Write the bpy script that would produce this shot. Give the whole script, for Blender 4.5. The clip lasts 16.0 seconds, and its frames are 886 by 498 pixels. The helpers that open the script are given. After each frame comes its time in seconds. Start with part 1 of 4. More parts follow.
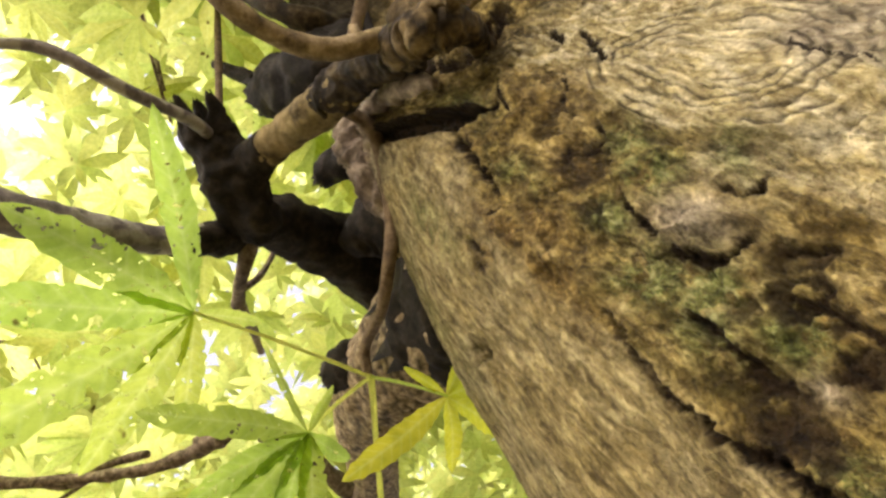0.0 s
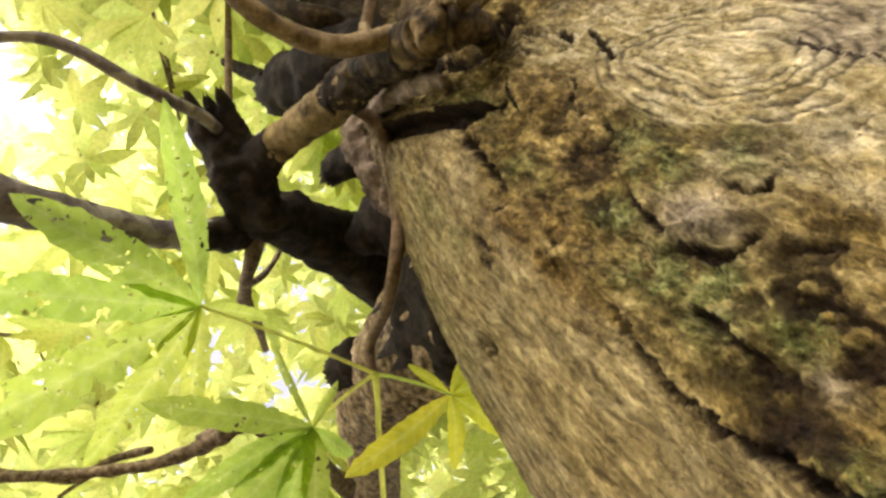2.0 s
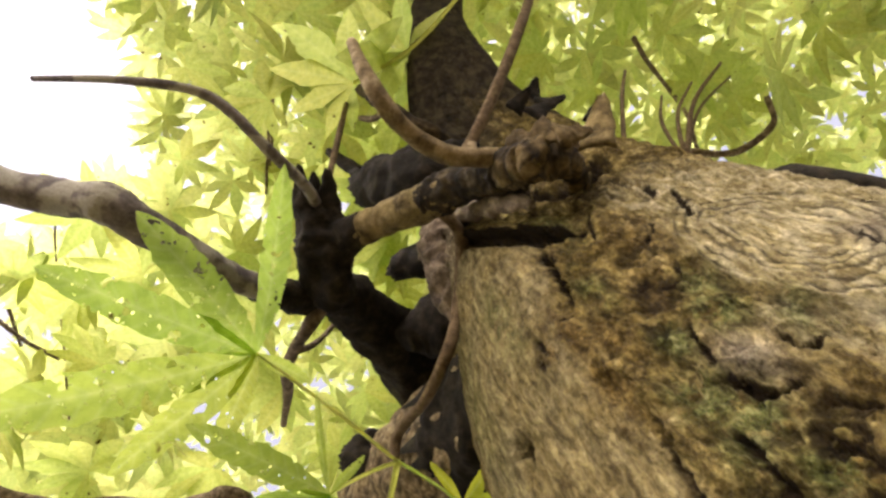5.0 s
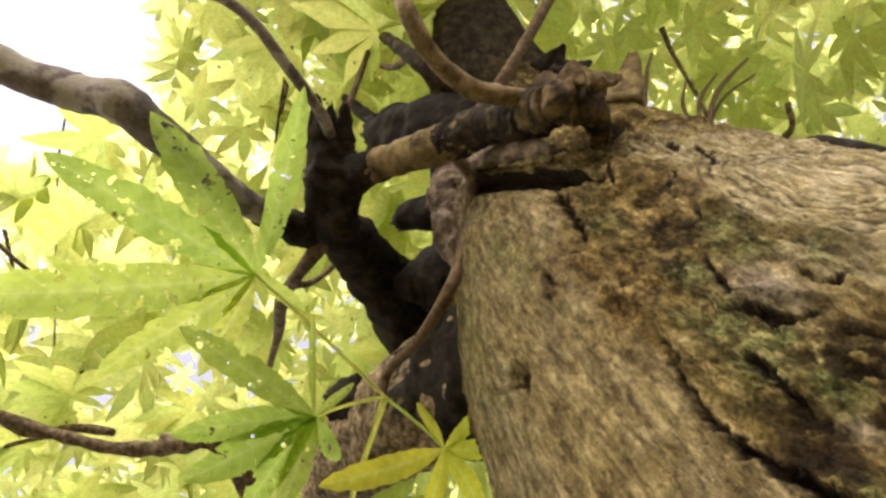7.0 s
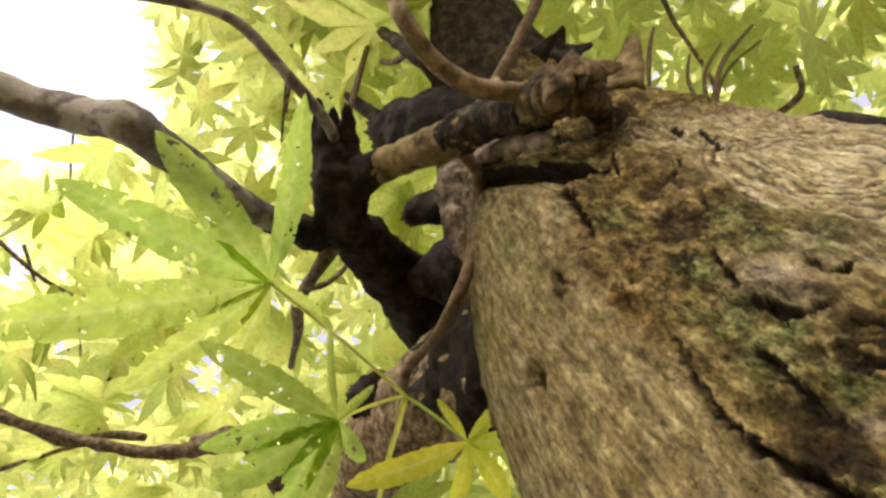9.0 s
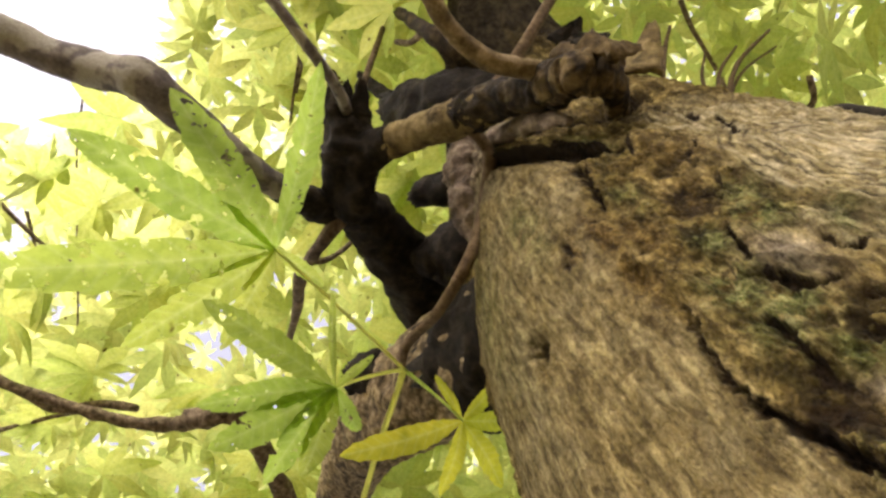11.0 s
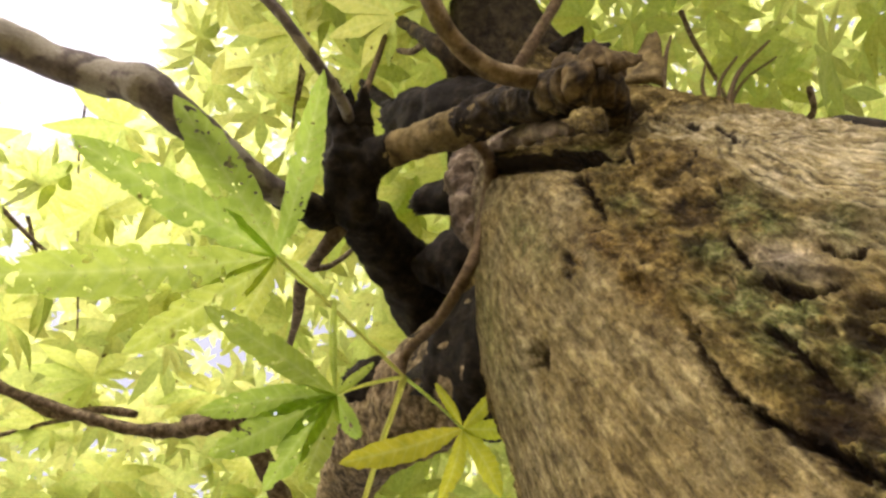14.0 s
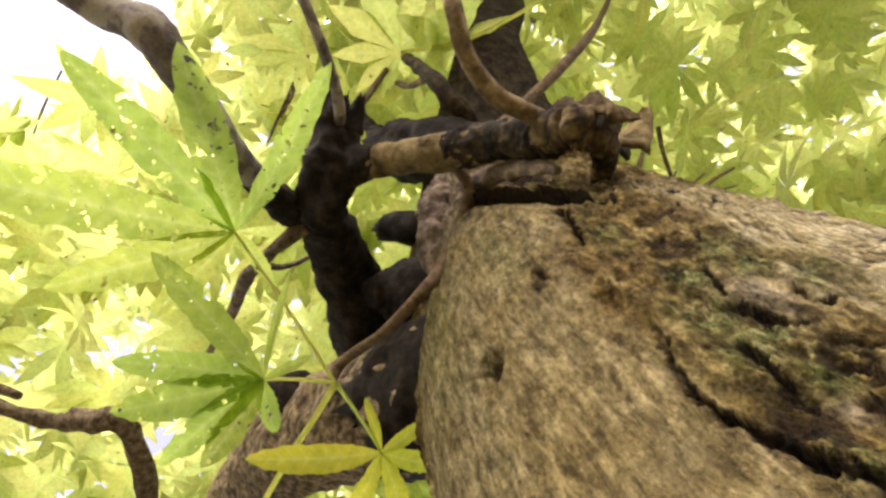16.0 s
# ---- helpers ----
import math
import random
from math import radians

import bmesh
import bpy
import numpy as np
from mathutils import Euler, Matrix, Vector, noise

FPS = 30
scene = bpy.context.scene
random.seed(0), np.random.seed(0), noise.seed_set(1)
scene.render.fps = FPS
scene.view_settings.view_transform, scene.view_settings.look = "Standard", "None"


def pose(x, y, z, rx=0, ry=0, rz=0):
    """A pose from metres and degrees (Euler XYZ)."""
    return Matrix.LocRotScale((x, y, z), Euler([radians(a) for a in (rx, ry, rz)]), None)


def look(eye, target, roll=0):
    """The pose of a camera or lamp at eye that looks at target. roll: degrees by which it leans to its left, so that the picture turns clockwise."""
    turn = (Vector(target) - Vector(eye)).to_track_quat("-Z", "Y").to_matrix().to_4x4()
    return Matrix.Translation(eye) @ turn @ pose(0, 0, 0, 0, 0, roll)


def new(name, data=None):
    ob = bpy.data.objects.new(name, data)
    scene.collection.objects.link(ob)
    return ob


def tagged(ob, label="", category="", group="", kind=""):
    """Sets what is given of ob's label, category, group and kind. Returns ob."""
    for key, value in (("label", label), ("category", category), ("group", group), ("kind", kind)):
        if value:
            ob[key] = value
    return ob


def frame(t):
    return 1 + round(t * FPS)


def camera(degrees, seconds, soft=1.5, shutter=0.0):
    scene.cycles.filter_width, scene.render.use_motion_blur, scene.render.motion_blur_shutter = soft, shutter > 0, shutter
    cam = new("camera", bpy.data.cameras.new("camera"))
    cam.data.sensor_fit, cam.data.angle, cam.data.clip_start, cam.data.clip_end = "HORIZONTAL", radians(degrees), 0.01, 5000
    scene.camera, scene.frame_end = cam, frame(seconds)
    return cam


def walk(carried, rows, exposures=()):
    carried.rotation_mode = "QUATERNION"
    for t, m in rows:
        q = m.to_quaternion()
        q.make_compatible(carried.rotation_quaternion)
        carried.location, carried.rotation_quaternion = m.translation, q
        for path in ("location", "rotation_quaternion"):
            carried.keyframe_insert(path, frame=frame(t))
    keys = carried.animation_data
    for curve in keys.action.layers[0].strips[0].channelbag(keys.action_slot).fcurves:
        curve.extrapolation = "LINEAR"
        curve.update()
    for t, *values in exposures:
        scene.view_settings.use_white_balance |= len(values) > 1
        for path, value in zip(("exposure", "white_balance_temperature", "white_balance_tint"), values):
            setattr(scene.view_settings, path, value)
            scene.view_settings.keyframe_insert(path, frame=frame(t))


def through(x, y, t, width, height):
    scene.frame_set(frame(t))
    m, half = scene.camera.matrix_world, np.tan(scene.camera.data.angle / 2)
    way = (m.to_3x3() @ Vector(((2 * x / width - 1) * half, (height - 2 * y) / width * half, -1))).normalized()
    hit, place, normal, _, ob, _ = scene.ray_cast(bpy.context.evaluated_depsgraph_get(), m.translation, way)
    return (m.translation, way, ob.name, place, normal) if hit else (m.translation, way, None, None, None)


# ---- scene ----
cam = camera(71.1, 16.0, soft=2.7)
METRES, EYE, TILT, LEAN, TURN = 0.12, 1.0, 65.9, 17.4, 0.0
ROWS = [
    (0.0, 0.0, 0.0, 0.0, 0.0, 0.0, -0.0),
    (0.5, 0.0004, 0.0032, -0.0036, -0.21, 0.1, -0.19),
    (1.0, -0.0006, 0.0023, -0.0054, -0.17, 0.04, -0.29),
    (1.5, -0.0049, -0.0019, -0.016, -0.03, -0.01, -0.89),
    (2.0, -0.0051, -0.009, -0.0152, 0.43, 0.22, -0.9),
    (2.5, -0.0195, -0.0466, -0.0228, 1.81, 2.56, -2.44),
    (3.0, -0.0351, -0.1088, 0.0154, 4.24, 5.93, -1.89),
    (3.5, -0.0492, -0.1727, 0.025, 6.26, 10.29, -3.75),
    (6.0, -0.0734, -0.1115, -0.249, 0.51, 12.58, -20.73),
    (6.5, -0.0698, -0.1049, -0.2747, 0.79, 11.46, -21.52),
    (7.0, -0.0664, -0.1031, -0.2845, 0.91, 10.74, -21.57),
    (7.5, -0.0682, -0.1103, -0.3019, 1.31, 10.98, -22.48),
    (8.0, -0.0692, -0.1117, -0.2994, 1.56, 10.56, -22.15),
    (8.5, -0.0668, -0.1106, -0.2859, 1.96, 9.55, -21.11),
    (9.0, -0.0699, -0.1229, -0.2344, 2.91, 8.56, -18.17),
    (9.5, -0.0659, -0.112, -0.2941, 2.46, 8.24, -20.97),
    (12.0, -0.0707, -0.1113, -0.3127, 2.38, 8.4, -21.52),
    (12.5, -0.0725, -0.1138, -0.3084, 2.48, 8.29, -21.22),
    (13.0, -0.0725, -0.1157, -0.3092, 2.69, 8.03, -21.17),
    (13.5, -0.0699, -0.1141, -0.3059, 2.55, 8.31, -21.18),
    (14.0, -0.0704, -0.1177, -0.3122, 2.34, 9.08, -21.84),
    (14.5, -0.0664, -0.1084, -0.3185, 1.01, 11.51, -22.89),
    (15.0, -0.0629, -0.0724, -0.3748, -2.93, 15.1, -25.69),
    (15.5, -0.0509, -0.0471, -0.4906, -6.14, 18.4, -31.95),
    (16.0, -0.0516, -0.0477, -0.5114, -7.01, 19.92, -33.23),
]
walk(cam, [(t, pose(0, 0, EYE, TILT, LEAN, TURN) @ pose(METRES * x, METRES * y, METRES * z, 90 + pitch, roll, yaw)) for t, x, y, z, yaw, pitch, roll in ROWS], [(0.0, 2.58, 6700, 19), (2.0, 2.55, 6700, 19), (3.5, 2.4, 6650, 21), (6.0, 2.27, 6600, 22), (14.0, 2.27, 6600, 22), (16.0, 2.5, 6450, 25)])

# ---- world and light ----
SUN_EL, SUN_AZ = 41.0, 226.0          # degrees above the horizon, degrees from +x towards +y
world = bpy.data.worlds.new("sky")
scene.world = world
world.use_nodes = True
wn = world.node_tree.nodes
sky = wn.new("ShaderNodeTexSky")
sky.sky_type = "NISHITA"
sky.sun_disc = False
sky.sun_elevation = radians(SUN_EL)
sky.sun_rotation = radians(90 - SUN_AZ)
sky.air_density, sky.dust_density, sky.ozone_density = 0.75, 7.5, 0.2
haze = wn.new("ShaderNodeHueSaturation")
haze.inputs["Saturation"].default_value = 0.4
world.node_tree.links.new(sky.outputs[0], haze.inputs["Color"])
world.node_tree.links.new(haze.outputs[0], wn["Background"].inputs[0])
wn["Background"].inputs[1].default_value = 0.11
sun = new("sun", bpy.data.lights.new("sun", "SUN"))
sun.data.energy, sun.data.angle, sun.data.color = 0.42, radians(16.0), (1.0, 0.90, 0.80)
sd = Vector((math.cos(radians(SUN_EL)) * math.cos(radians(SUN_AZ)), math.cos(radians(SUN_EL)) * math.sin(radians(SUN_AZ)), math.sin(radians(SUN_EL))))
sun.matrix_world = look(sd * 20, (0, 0, 0))


# ---- materials ----
class Mat:
    """A node material with short helpers."""

    def __init__(self, name):
        self.m = bpy.data.materials.new(name)
        self.m.use_nodes = True
        self.t = self.m.node_tree
        self.bsdf = self.t.nodes["Principled BSDF"]
        self.out = self.t.nodes["Material Output"]
        self.co = self.n("ShaderNodeTexCoord").outputs["Object"]

    def n(self, kind, **inputs):
        node = self.t.nodes.new(kind)
        for k, v in inputs.items():
            self.put(node.inputs[k.replace("_", " ")], v)
        return node

    def put(self, socket, v):
        if isinstance(v, bpy.types.NodeSocket):
            self.t.links.new(v, socket)
        else:
            socket.default_value = v

    def noise(self, scale, detail=4.0, rough=0.55, stretch=None, distort=0.0, co=None):
        co = co or self.co
        if stretch:
            mp = self.n("ShaderNodeMapping", Vector=co)
            mp.inputs["Scale"].default_value = stretch
            co = mp.outputs[0]
        return self.n("ShaderNodeTexNoise", Vector=co, Scale=scale, Detail=detail, Roughness=rough, Distortion=distort).outputs[0]

    def ramp(self, fac, *stops):
        node = self.n("ShaderNodeValToRGB", Fac=fac)
        el = node.color_ramp.elements
        while len(el) < len(stops):
            el.new(0.5)
        for e, (p, c) in zip(el, stops):
            e.position, e.color = p, (*c, 1) if len(c) == 3 else c
        return node.outputs[0]

    def mix(self, fac, a, b, blend="MIX"):
        node = self.t.nodes.new("ShaderNodeMix")
        node.data_type, node.blend_type = "RGBA", blend
        self.put(node.inputs[0], fac)
        for s, v in ((node.inputs[6], a), (node.inputs[7], b)):
            self.put(s, v if isinstance(v, bpy.types.NodeSocket) else (*v, 1))
        return node.outputs[2]

    def math(self, op, a, b=0.0, c=0.0):
        node = self.t.nodes.new("ShaderNodeMath")
        node.operation = op
        for s, v in zip(node.inputs, (a, b, c)):
            self.put(s, v)
        return node.outputs[0]

    def attr(self, name):
        node = self.t.nodes.new("ShaderNodeAttribute")
        node.attribute_name = name
        return node.outputs["Fac"]

    def bump(self, height, strength=0.5, distance=0.002, normal=None):
        node = self.n("ShaderNodeBump", Height=height, Strength=strength, Distance=distance)
        if normal:
            self.put(node.inputs["Normal"], normal)
        return node.outputs[0]

    def done(self, color, rough=0.8, normal=None, spec=0.3):
        self.put(self.bsdf.inputs["Base Color"], color if isinstance(color, bpy.types.NodeSocket) else (*color, 1))
        self.put(self.bsdf.inputs["Roughness"], rough)
        self.put(self.bsdf.inputs["Specular IOR Level"], spec)
        if normal:
            self.put(self.bsdf.inputs["Normal"], normal)
        return self.m


def trunk_material():
    k = Mat("weathered_bark")
    big, mid = k.noise(28, 5, 0.6), k.noise(130, 6, 0.65, stretch=(1, 1, 0.6))
    grain = k.noise(330, 5, 0.62, stretch=(1, 1, 0.22), distort=0.5)
    crumb = k.noise(420, 5, 0.7, stretch=(1, 1, 0.5))
    grit = k.noise(820, 4, 0.7, stretch=(1, 1, 0.6))
    fine = k.noise(1500, 3, 0.65)
    smooth = k.math("MAXIMUM", k.math("MAXIMUM", k.attr("bare"), k.attr("dark")), k.attr("pale"))
    base = k.ramp(mid, (0.32, (0.055, 0.037, 0.009)), (0.45, (0.165, 0.122, 0.036)), (0.56, (0.31, 0.24, 0.088)), (0.68, (0.56, 0.46, 0.22)))
    flk = k.ramp(k.attr("flake"), (0.15, (0.62, 0.58, 0.52)), (0.45, (1.0, 1.0, 0.98)), (0.75, (1.45, 1.43, 1.38)))
    base = k.mix(1.0, base, flk, "MULTIPLY")
    bare = k.ramp(grain, (0.30, (0.095, 0.068, 0.021)), (0.46, (0.225, 0.172, 0.066)), (0.66, (0.42, 0.340, 0.155)))
    weathered = k.ramp(grain, (0.32, (0.10, 0.075, 0.030)), (0.48, (0.23, 0.188, 0.088)), (0.66, (0.40, 0.342, 0.185)))
    bare = k.mix(k.ramp(k.noise(60, 5, 0.6, stretch=(1, 1, 0.6)), (0.42, (0, 0, 0)), (0.60, (0.8, 0.8, 0.8))), bare, weathered)
    pale = k.ramp(grain, (0.33, (0.25, 0.195, 0.080)), (0.46, (0.47, 0.400, 0.205)), (0.62, (0.74, 0.665, 0.43)))
    col = k.mix(k.attr("bare"), base, bare)
    col = k.mix(k.math("MULTIPLY", k.attr("pale"), 0.85), col, pale)
    col = k.mix(k.math("MULTIPLY", k.attr("grey"), 0.8), col, k.ramp(mid, (0.36, (0.13, 0.105, 0.075)), (0.5, (0.30, 0.255, 0.20)), (0.66, (0.52, 0.46, 0.38))))
    rust = k.math("MULTIPLY", k.attr("rust"), k.ramp(mid, (0.30, (0.45, 0.45, 0.45)), (0.55, (1, 1, 1))))
    col = k.mix(k.math("MULTIPLY", rust, 0.8), col, k.ramp(crumb, (0.38, (0.060, 0.030, 0.004)), (0.52, (0.135, 0.082, 0.018)), (0.66, (0.26, 0.175, 0.055))))
    lich = k.math("MULTIPLY", k.math("MINIMUM", k.math("MULTIPLY", k.attr("lichen"), 1.5), 1.0), k.ramp(k.noise(150, 6, 0.75), (0.36, (0, 0, 0)), (0.50, (1, 1, 1))))
    col = k.mix(k.math("MULTIPLY", lich, 0.8), col, k.ramp(crumb, (0.36, (0.030, 0.046, 0.008)), (0.50, (0.105, 0.130, 0.032)), (0.66, (0.30, 0.32, 0.14))))
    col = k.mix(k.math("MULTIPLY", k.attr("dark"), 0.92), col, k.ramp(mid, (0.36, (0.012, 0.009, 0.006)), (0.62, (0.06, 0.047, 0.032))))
    # thin scales with sharp borders, then specks
    scales = k.noise(230, 5, 0.6, stretch=(1, 1, 0.5), distort=0.6)
    col = k.mix(k.math("MULTIPLY_ADD", smooth, -0.25, 0.7), col, k.ramp(scales, (0.40, (0.42, 0.36, 0.28)), (0.43, (0.78, 0.75, 0.70)), (0.52, (0.95, 0.94, 0.92)), (0.54, (1.25, 1.24, 1.20)), (0.63, (1.5, 1.48, 1.42))), "MULTIPLY")
    col = k.mix(k.math("MULTIPLY_ADD", smooth, -0.1, 0.45), col, k.ramp(crumb, (0.37, (0.12, 0.085, 0.05)), (0.46, (0.80, 0.77, 0.71)), (0.58, (1.22, 1.21, 1.18))), "MULTIPLY")
    col = k.mix(0.32, col, k.ramp(grit, (0.38, (0.14, 0.10, 0.06)), (0.49, (0.86, 0.84, 0.79)), (0.60, (1.35, 1.32, 1.25))), "MULTIPLY")
    # rotten patches, plus the shade of cracks, gaps and undersides, painted near black
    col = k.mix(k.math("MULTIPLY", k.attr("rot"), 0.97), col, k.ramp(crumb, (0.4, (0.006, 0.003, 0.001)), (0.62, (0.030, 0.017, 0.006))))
    h = k.math("ADD", k.math("MULTIPLY", grain, 0.4), k.math("MULTIPLY", mid, 0.7))
    h = k.math("ADD", h, k.math("MULTIPLY", k.ramp(scales, (0.40, (0, 0, 0)), (0.43, (0.5, 0.5, 0.5)), (0.52, (0.55, 0.55, 0.55)), (0.54, (1, 1, 1))), 0.35))
    nrm = k.bump(h, 0.9, 0.0035)
    nrm = k.bump(crumb, 1.0, 0.0022, nrm)
    nrm = k.bump(grit, 0.9, 0.0012, nrm)
    nrm = k.bump(fine, 0.5, 0.0006, nrm)
    return k.done(col, k.ramp(big, (0.3, (0.75, 0.75, 0.75)), (0.7, (0.95, 0.95, 0.95))), nrm, 0.15)


def bark_material(name, dark, middle, light, scale=1.0, blotch=None):
    k = Mat(name)
    mid = k.noise(120 * scale, 6, 0.65)
    fine = k.noise(700 * scale, 4, 0.6)
    col = k.ramp(mid, (0.32, dark), (0.5, middle), (0.68, light))
    if blotch:
        col = k.mix(k.ramp(k.noise(60 * scale, 3, 0.5), (0.5, (0, 0, 0)), (0.56, (1, 1, 1))), col, blotch)
    col = k.mix(0.4, col, k.ramp(fine, (0.3, (0.3, 0.28, 0.25)), (0.7, (1, 1, 1))), "MULTIPLY")
    col = k.mix(k.math("MULTIPLY", k.attr("rot"), 0.85), col, (0.010, 0.007, 0.004))
    nrm = k.bump(mid, 0.9, 0.0022)
    nrm = k.bump(fine, 0.6, 0.0006, nrm)
    return k.done(col, 0.85, nrm, 0.25)


def leaf_material(name, top, through, gloss=0.5, unit=1.0, holes=0.0):
    """A thin leaf: reflects a little, lets the yellow-green light through; paler along its ribs."""
    k = Mat(name)
    rnd = k.n("ShaderNodeObjectInfo").outputs["Random"]
    isl = k.n("ShaderNodeNewGeometry").outputs["Random Per Island"]
    mott = k.noise(70 * unit, 4, 0.6)
    v = k.math("FRACT", k.math("ADD", rnd, isl))
    rib = k.math("MULTIPLY", k.math("POWER", k.attr("rib"), 9.0), 0.26)
    hsv = k.n("ShaderNodeHueSaturation", Color=k.mix(mott, top, [c * 1.5 for c in top]),
              Hue=k.math("MULTIPLY_ADD", v, 0.04, 0.48), Saturation=1.0, Value=k.math("MULTIPLY_ADD", v, 0.4, 0.8)).outputs[0]
    hst = k.n("ShaderNodeHueSaturation", Color=k.mix(mott, through, [c * 0.93 for c in through]),
              Hue=k.math("MULTIPLY_ADD", v, 0.035, 0.482), Saturation=1.0, Value=k.math("MULTIPLY_ADD", v, 0.10, 0.93)).outputs[0]
    side = k.math("SUBTRACT", 1.0, k.attr("rib"))
    vein = k.math("POWER", k.math("ABSOLUTE", k.math("SINE", k.math("MULTIPLY", k.math("MULTIPLY_ADD", side, -0.085, k.attr("along")), 36.0))), 14.0)
    hst = k.mix(k.math("MULTIPLY", vein, 0.12), hst, (0.80, 0.84, 0.45))
    hst = k.mix(rib, hst, (0.85, 0.88, 0.45))
    pucker = k.noise(160 * unit, 3, 0.6)
    hst = k.mix(1.0, hst, k.ramp(pucker, (0.35, (0.80, 0.84, 0.78)), (0.6, (1.05, 1.05, 1.05))), "MULTIPLY")
    spots = k.math("MAXIMUM", k.ramp(k.noise(75 * unit, 2, 0.5), (0.26, (1, 1, 1)), (0.29, (0, 0, 0))), k.ramp(k.noise(310 * unit, 1, 0.4), (0.19, (1, 1, 1)), (0.21, (0, 0, 0))))
    hst = k.mix(spots, hst, (0.10, 0.06, 0.015))
    hsv = k.mix(spots, hsv, (0.06, 0.04, 0.012))
    nrm = k.bump(k.noise(240 * unit, 3, 0.5), 0.3, 0.0006)
    k.done(hsv, gloss, nrm, 0.35)
    tr = k.n("ShaderNodeBsdfTranslucent", Color=hst, Normal=nrm)
    mx = k.n("ShaderNodeMixShader", Fac=0.84)
    k.t.links.new(k.bsdf.outputs[0], mx.inputs[1])
    k.t.links.new(tr.outputs[0], mx.inputs[2])
    last = mx.outputs[0]
    if holes:
        # eaten through by insects
        gone = k.math("MAXIMUM", k.ramp(k.noise(130 * unit, 3, 0.55), (holes, (1, 1, 1)), (holes + 0.015, (0, 0, 0))), k.ramp(k.noise(420 * unit, 1, 0.4), (holes - 0.07, (1, 1, 1)), (holes - 0.055, (0, 0, 0))))
        cut = k.n("ShaderNodeMixShader", Fac=gone)
        k.t.links.new(last, cut.inputs[1])
        k.t.links.new(k.n("ShaderNodeBsdfTransparent").outputs[0], cut.inputs[2])
        last = cut.outputs[0]
    k.t.links.new(last, k.out.inputs[0])
    return k.m


M_TRUNK = trunk_material()
# near-black bark of the dead stubs; also stands for shade in the fork
M_DARK = bark_material("near_black_bark", (0.007, 0.005, 0.003), (0.022, 0.017, 0.010), (0.055, 0.043, 0.026))
M_BRANCH = bark_material("mossy_tan_bark", (0.065, 0.046, 0.015), (0.21, 0.155, 0.058), (0.37, 0.28, 0.12))
M_CURL = bark_material("mottled_tan_bark", (0.08, 0.055, 0.026), (0.28, 0.205, 0.10), (0.54, 0.43, 0.26), 1.0)
# dark brown bark, set darker still for the shade on the branch collar
M_BURL = bark_material("cracked_dark_brown_bark", (0.008, 0.005, 0.002), (0.036, 0.025, 0.010), (0.12, 0.085, 0.036))
M_CHUNK = bark_material("brown_burl_bark", (0.006, 0.004, 0.002), (0.105, 0.072, 0.027), (0.30, 0.22, 0.10), 0.8)
# grey-brown bark, its tones lightened to carry the glare that veils the limb
M_LIMB = bark_material("grey_brown_limb_bark", (0.13, 0.112, 0.102), (0.25, 0.218, 0.195), (0.38, 0.335, 0.295), 1.0, (0.46, 0.43, 0.34))
M_GREY = bark_material("grey_flaky_bark", (0.05, 0.036, 0.022), (0.20, 0.150, 0.098), (0.42, 0.335, 0.235))
M_TAN = bark_material("tan_cracked_bark", (0.122, 0.085, 0.037), (0.390, 0.293, 0.152), (0.683, 0.549, 0.329), 2.2)
M_SHOOT = bark_material("brown_shoot_bark", (0.08, 0.052, 0.025), (0.17, 0.115, 0.058), (0.26, 0.185, 0.10), 1.5)
M_LEAF = leaf_material("green_leaf", (0.080, 0.112, 0.026), (0.585, 0.625, 0.225))
M_FRESH = leaf_material("fresh_green_leaf", (0.078, 0.114, 0.022), (0.57, 0.62, 0.18), unit=0.07)
M_NEAR = leaf_material("eaten_green_leaf", (0.055, 0.085, 0.016), (0.465, 0.565, 0.105), 0.6, holes=0.36)
M_YELLOW = leaf_material("yellowing_leaf", (0.13, 0.13, 0.012), (0.66, 0.66, 0.05), holes=0.29)
M_PETIOLE = leaf_material("green_petiole", (0.42, 0.46, 0.13), (0.88, 0.92, 0.40), 0.5)


def ground_material():
    k = Mat("leaf_litter_soil")
    a, b = k.noise(3, 5, 0.6), k.noise(60, 6, 0.7)
    col = k.mix(b, k.ramp(a, (0.35, (0.055, 0.045, 0.022)), (0.65, (0.07, 0.08, 0.028))), (0.13, 0.10, 0.06))
    return k.done(col, 0.95, k.bump(b, 0.8, 0.02), 0.2)


# ---- helpers ----
def cm(x, y, z):
    return Vector((x, y, z)) * 0.01


def mesh_object(name, verts, faces, material, parent=None, label="", smooth=True):
    me = bpy.data.meshes.new(name)
    me.from_pydata([tuple(v) for v in verts], [], faces)
    me.materials.append(material)
    if smooth:
        me.polygons.foreach_set("use_smooth", np.ones(len(me.polygons), dtype=bool))
    me.update()
    ob = new(name, me)
    ob.parent = parent
    if label:
        ob["label"] = label
    return ob


def spline(points, steps):
    """Catmull-Rom through rows of numbers."""
    p = np.array(points, dtype=float)
    p = np.vstack([2 * p[0] - p[1], p, 2 * p[-1] - p[-2]])
    out = []
    for i in range(1, len(p) - 2):
        for s in np.linspace(0, 1, steps, endpoint=False):
            a, b, c, d = p[i - 1:i + 3]
            out.append(0.5 * (2 * b + (c - a) * s + (2 * a - 5 * b + 4 * c - d) * s * s + (3 * b - a - 3 * c + d) * s ** 3))
    out.append(p[-2])
    return np.array(out)


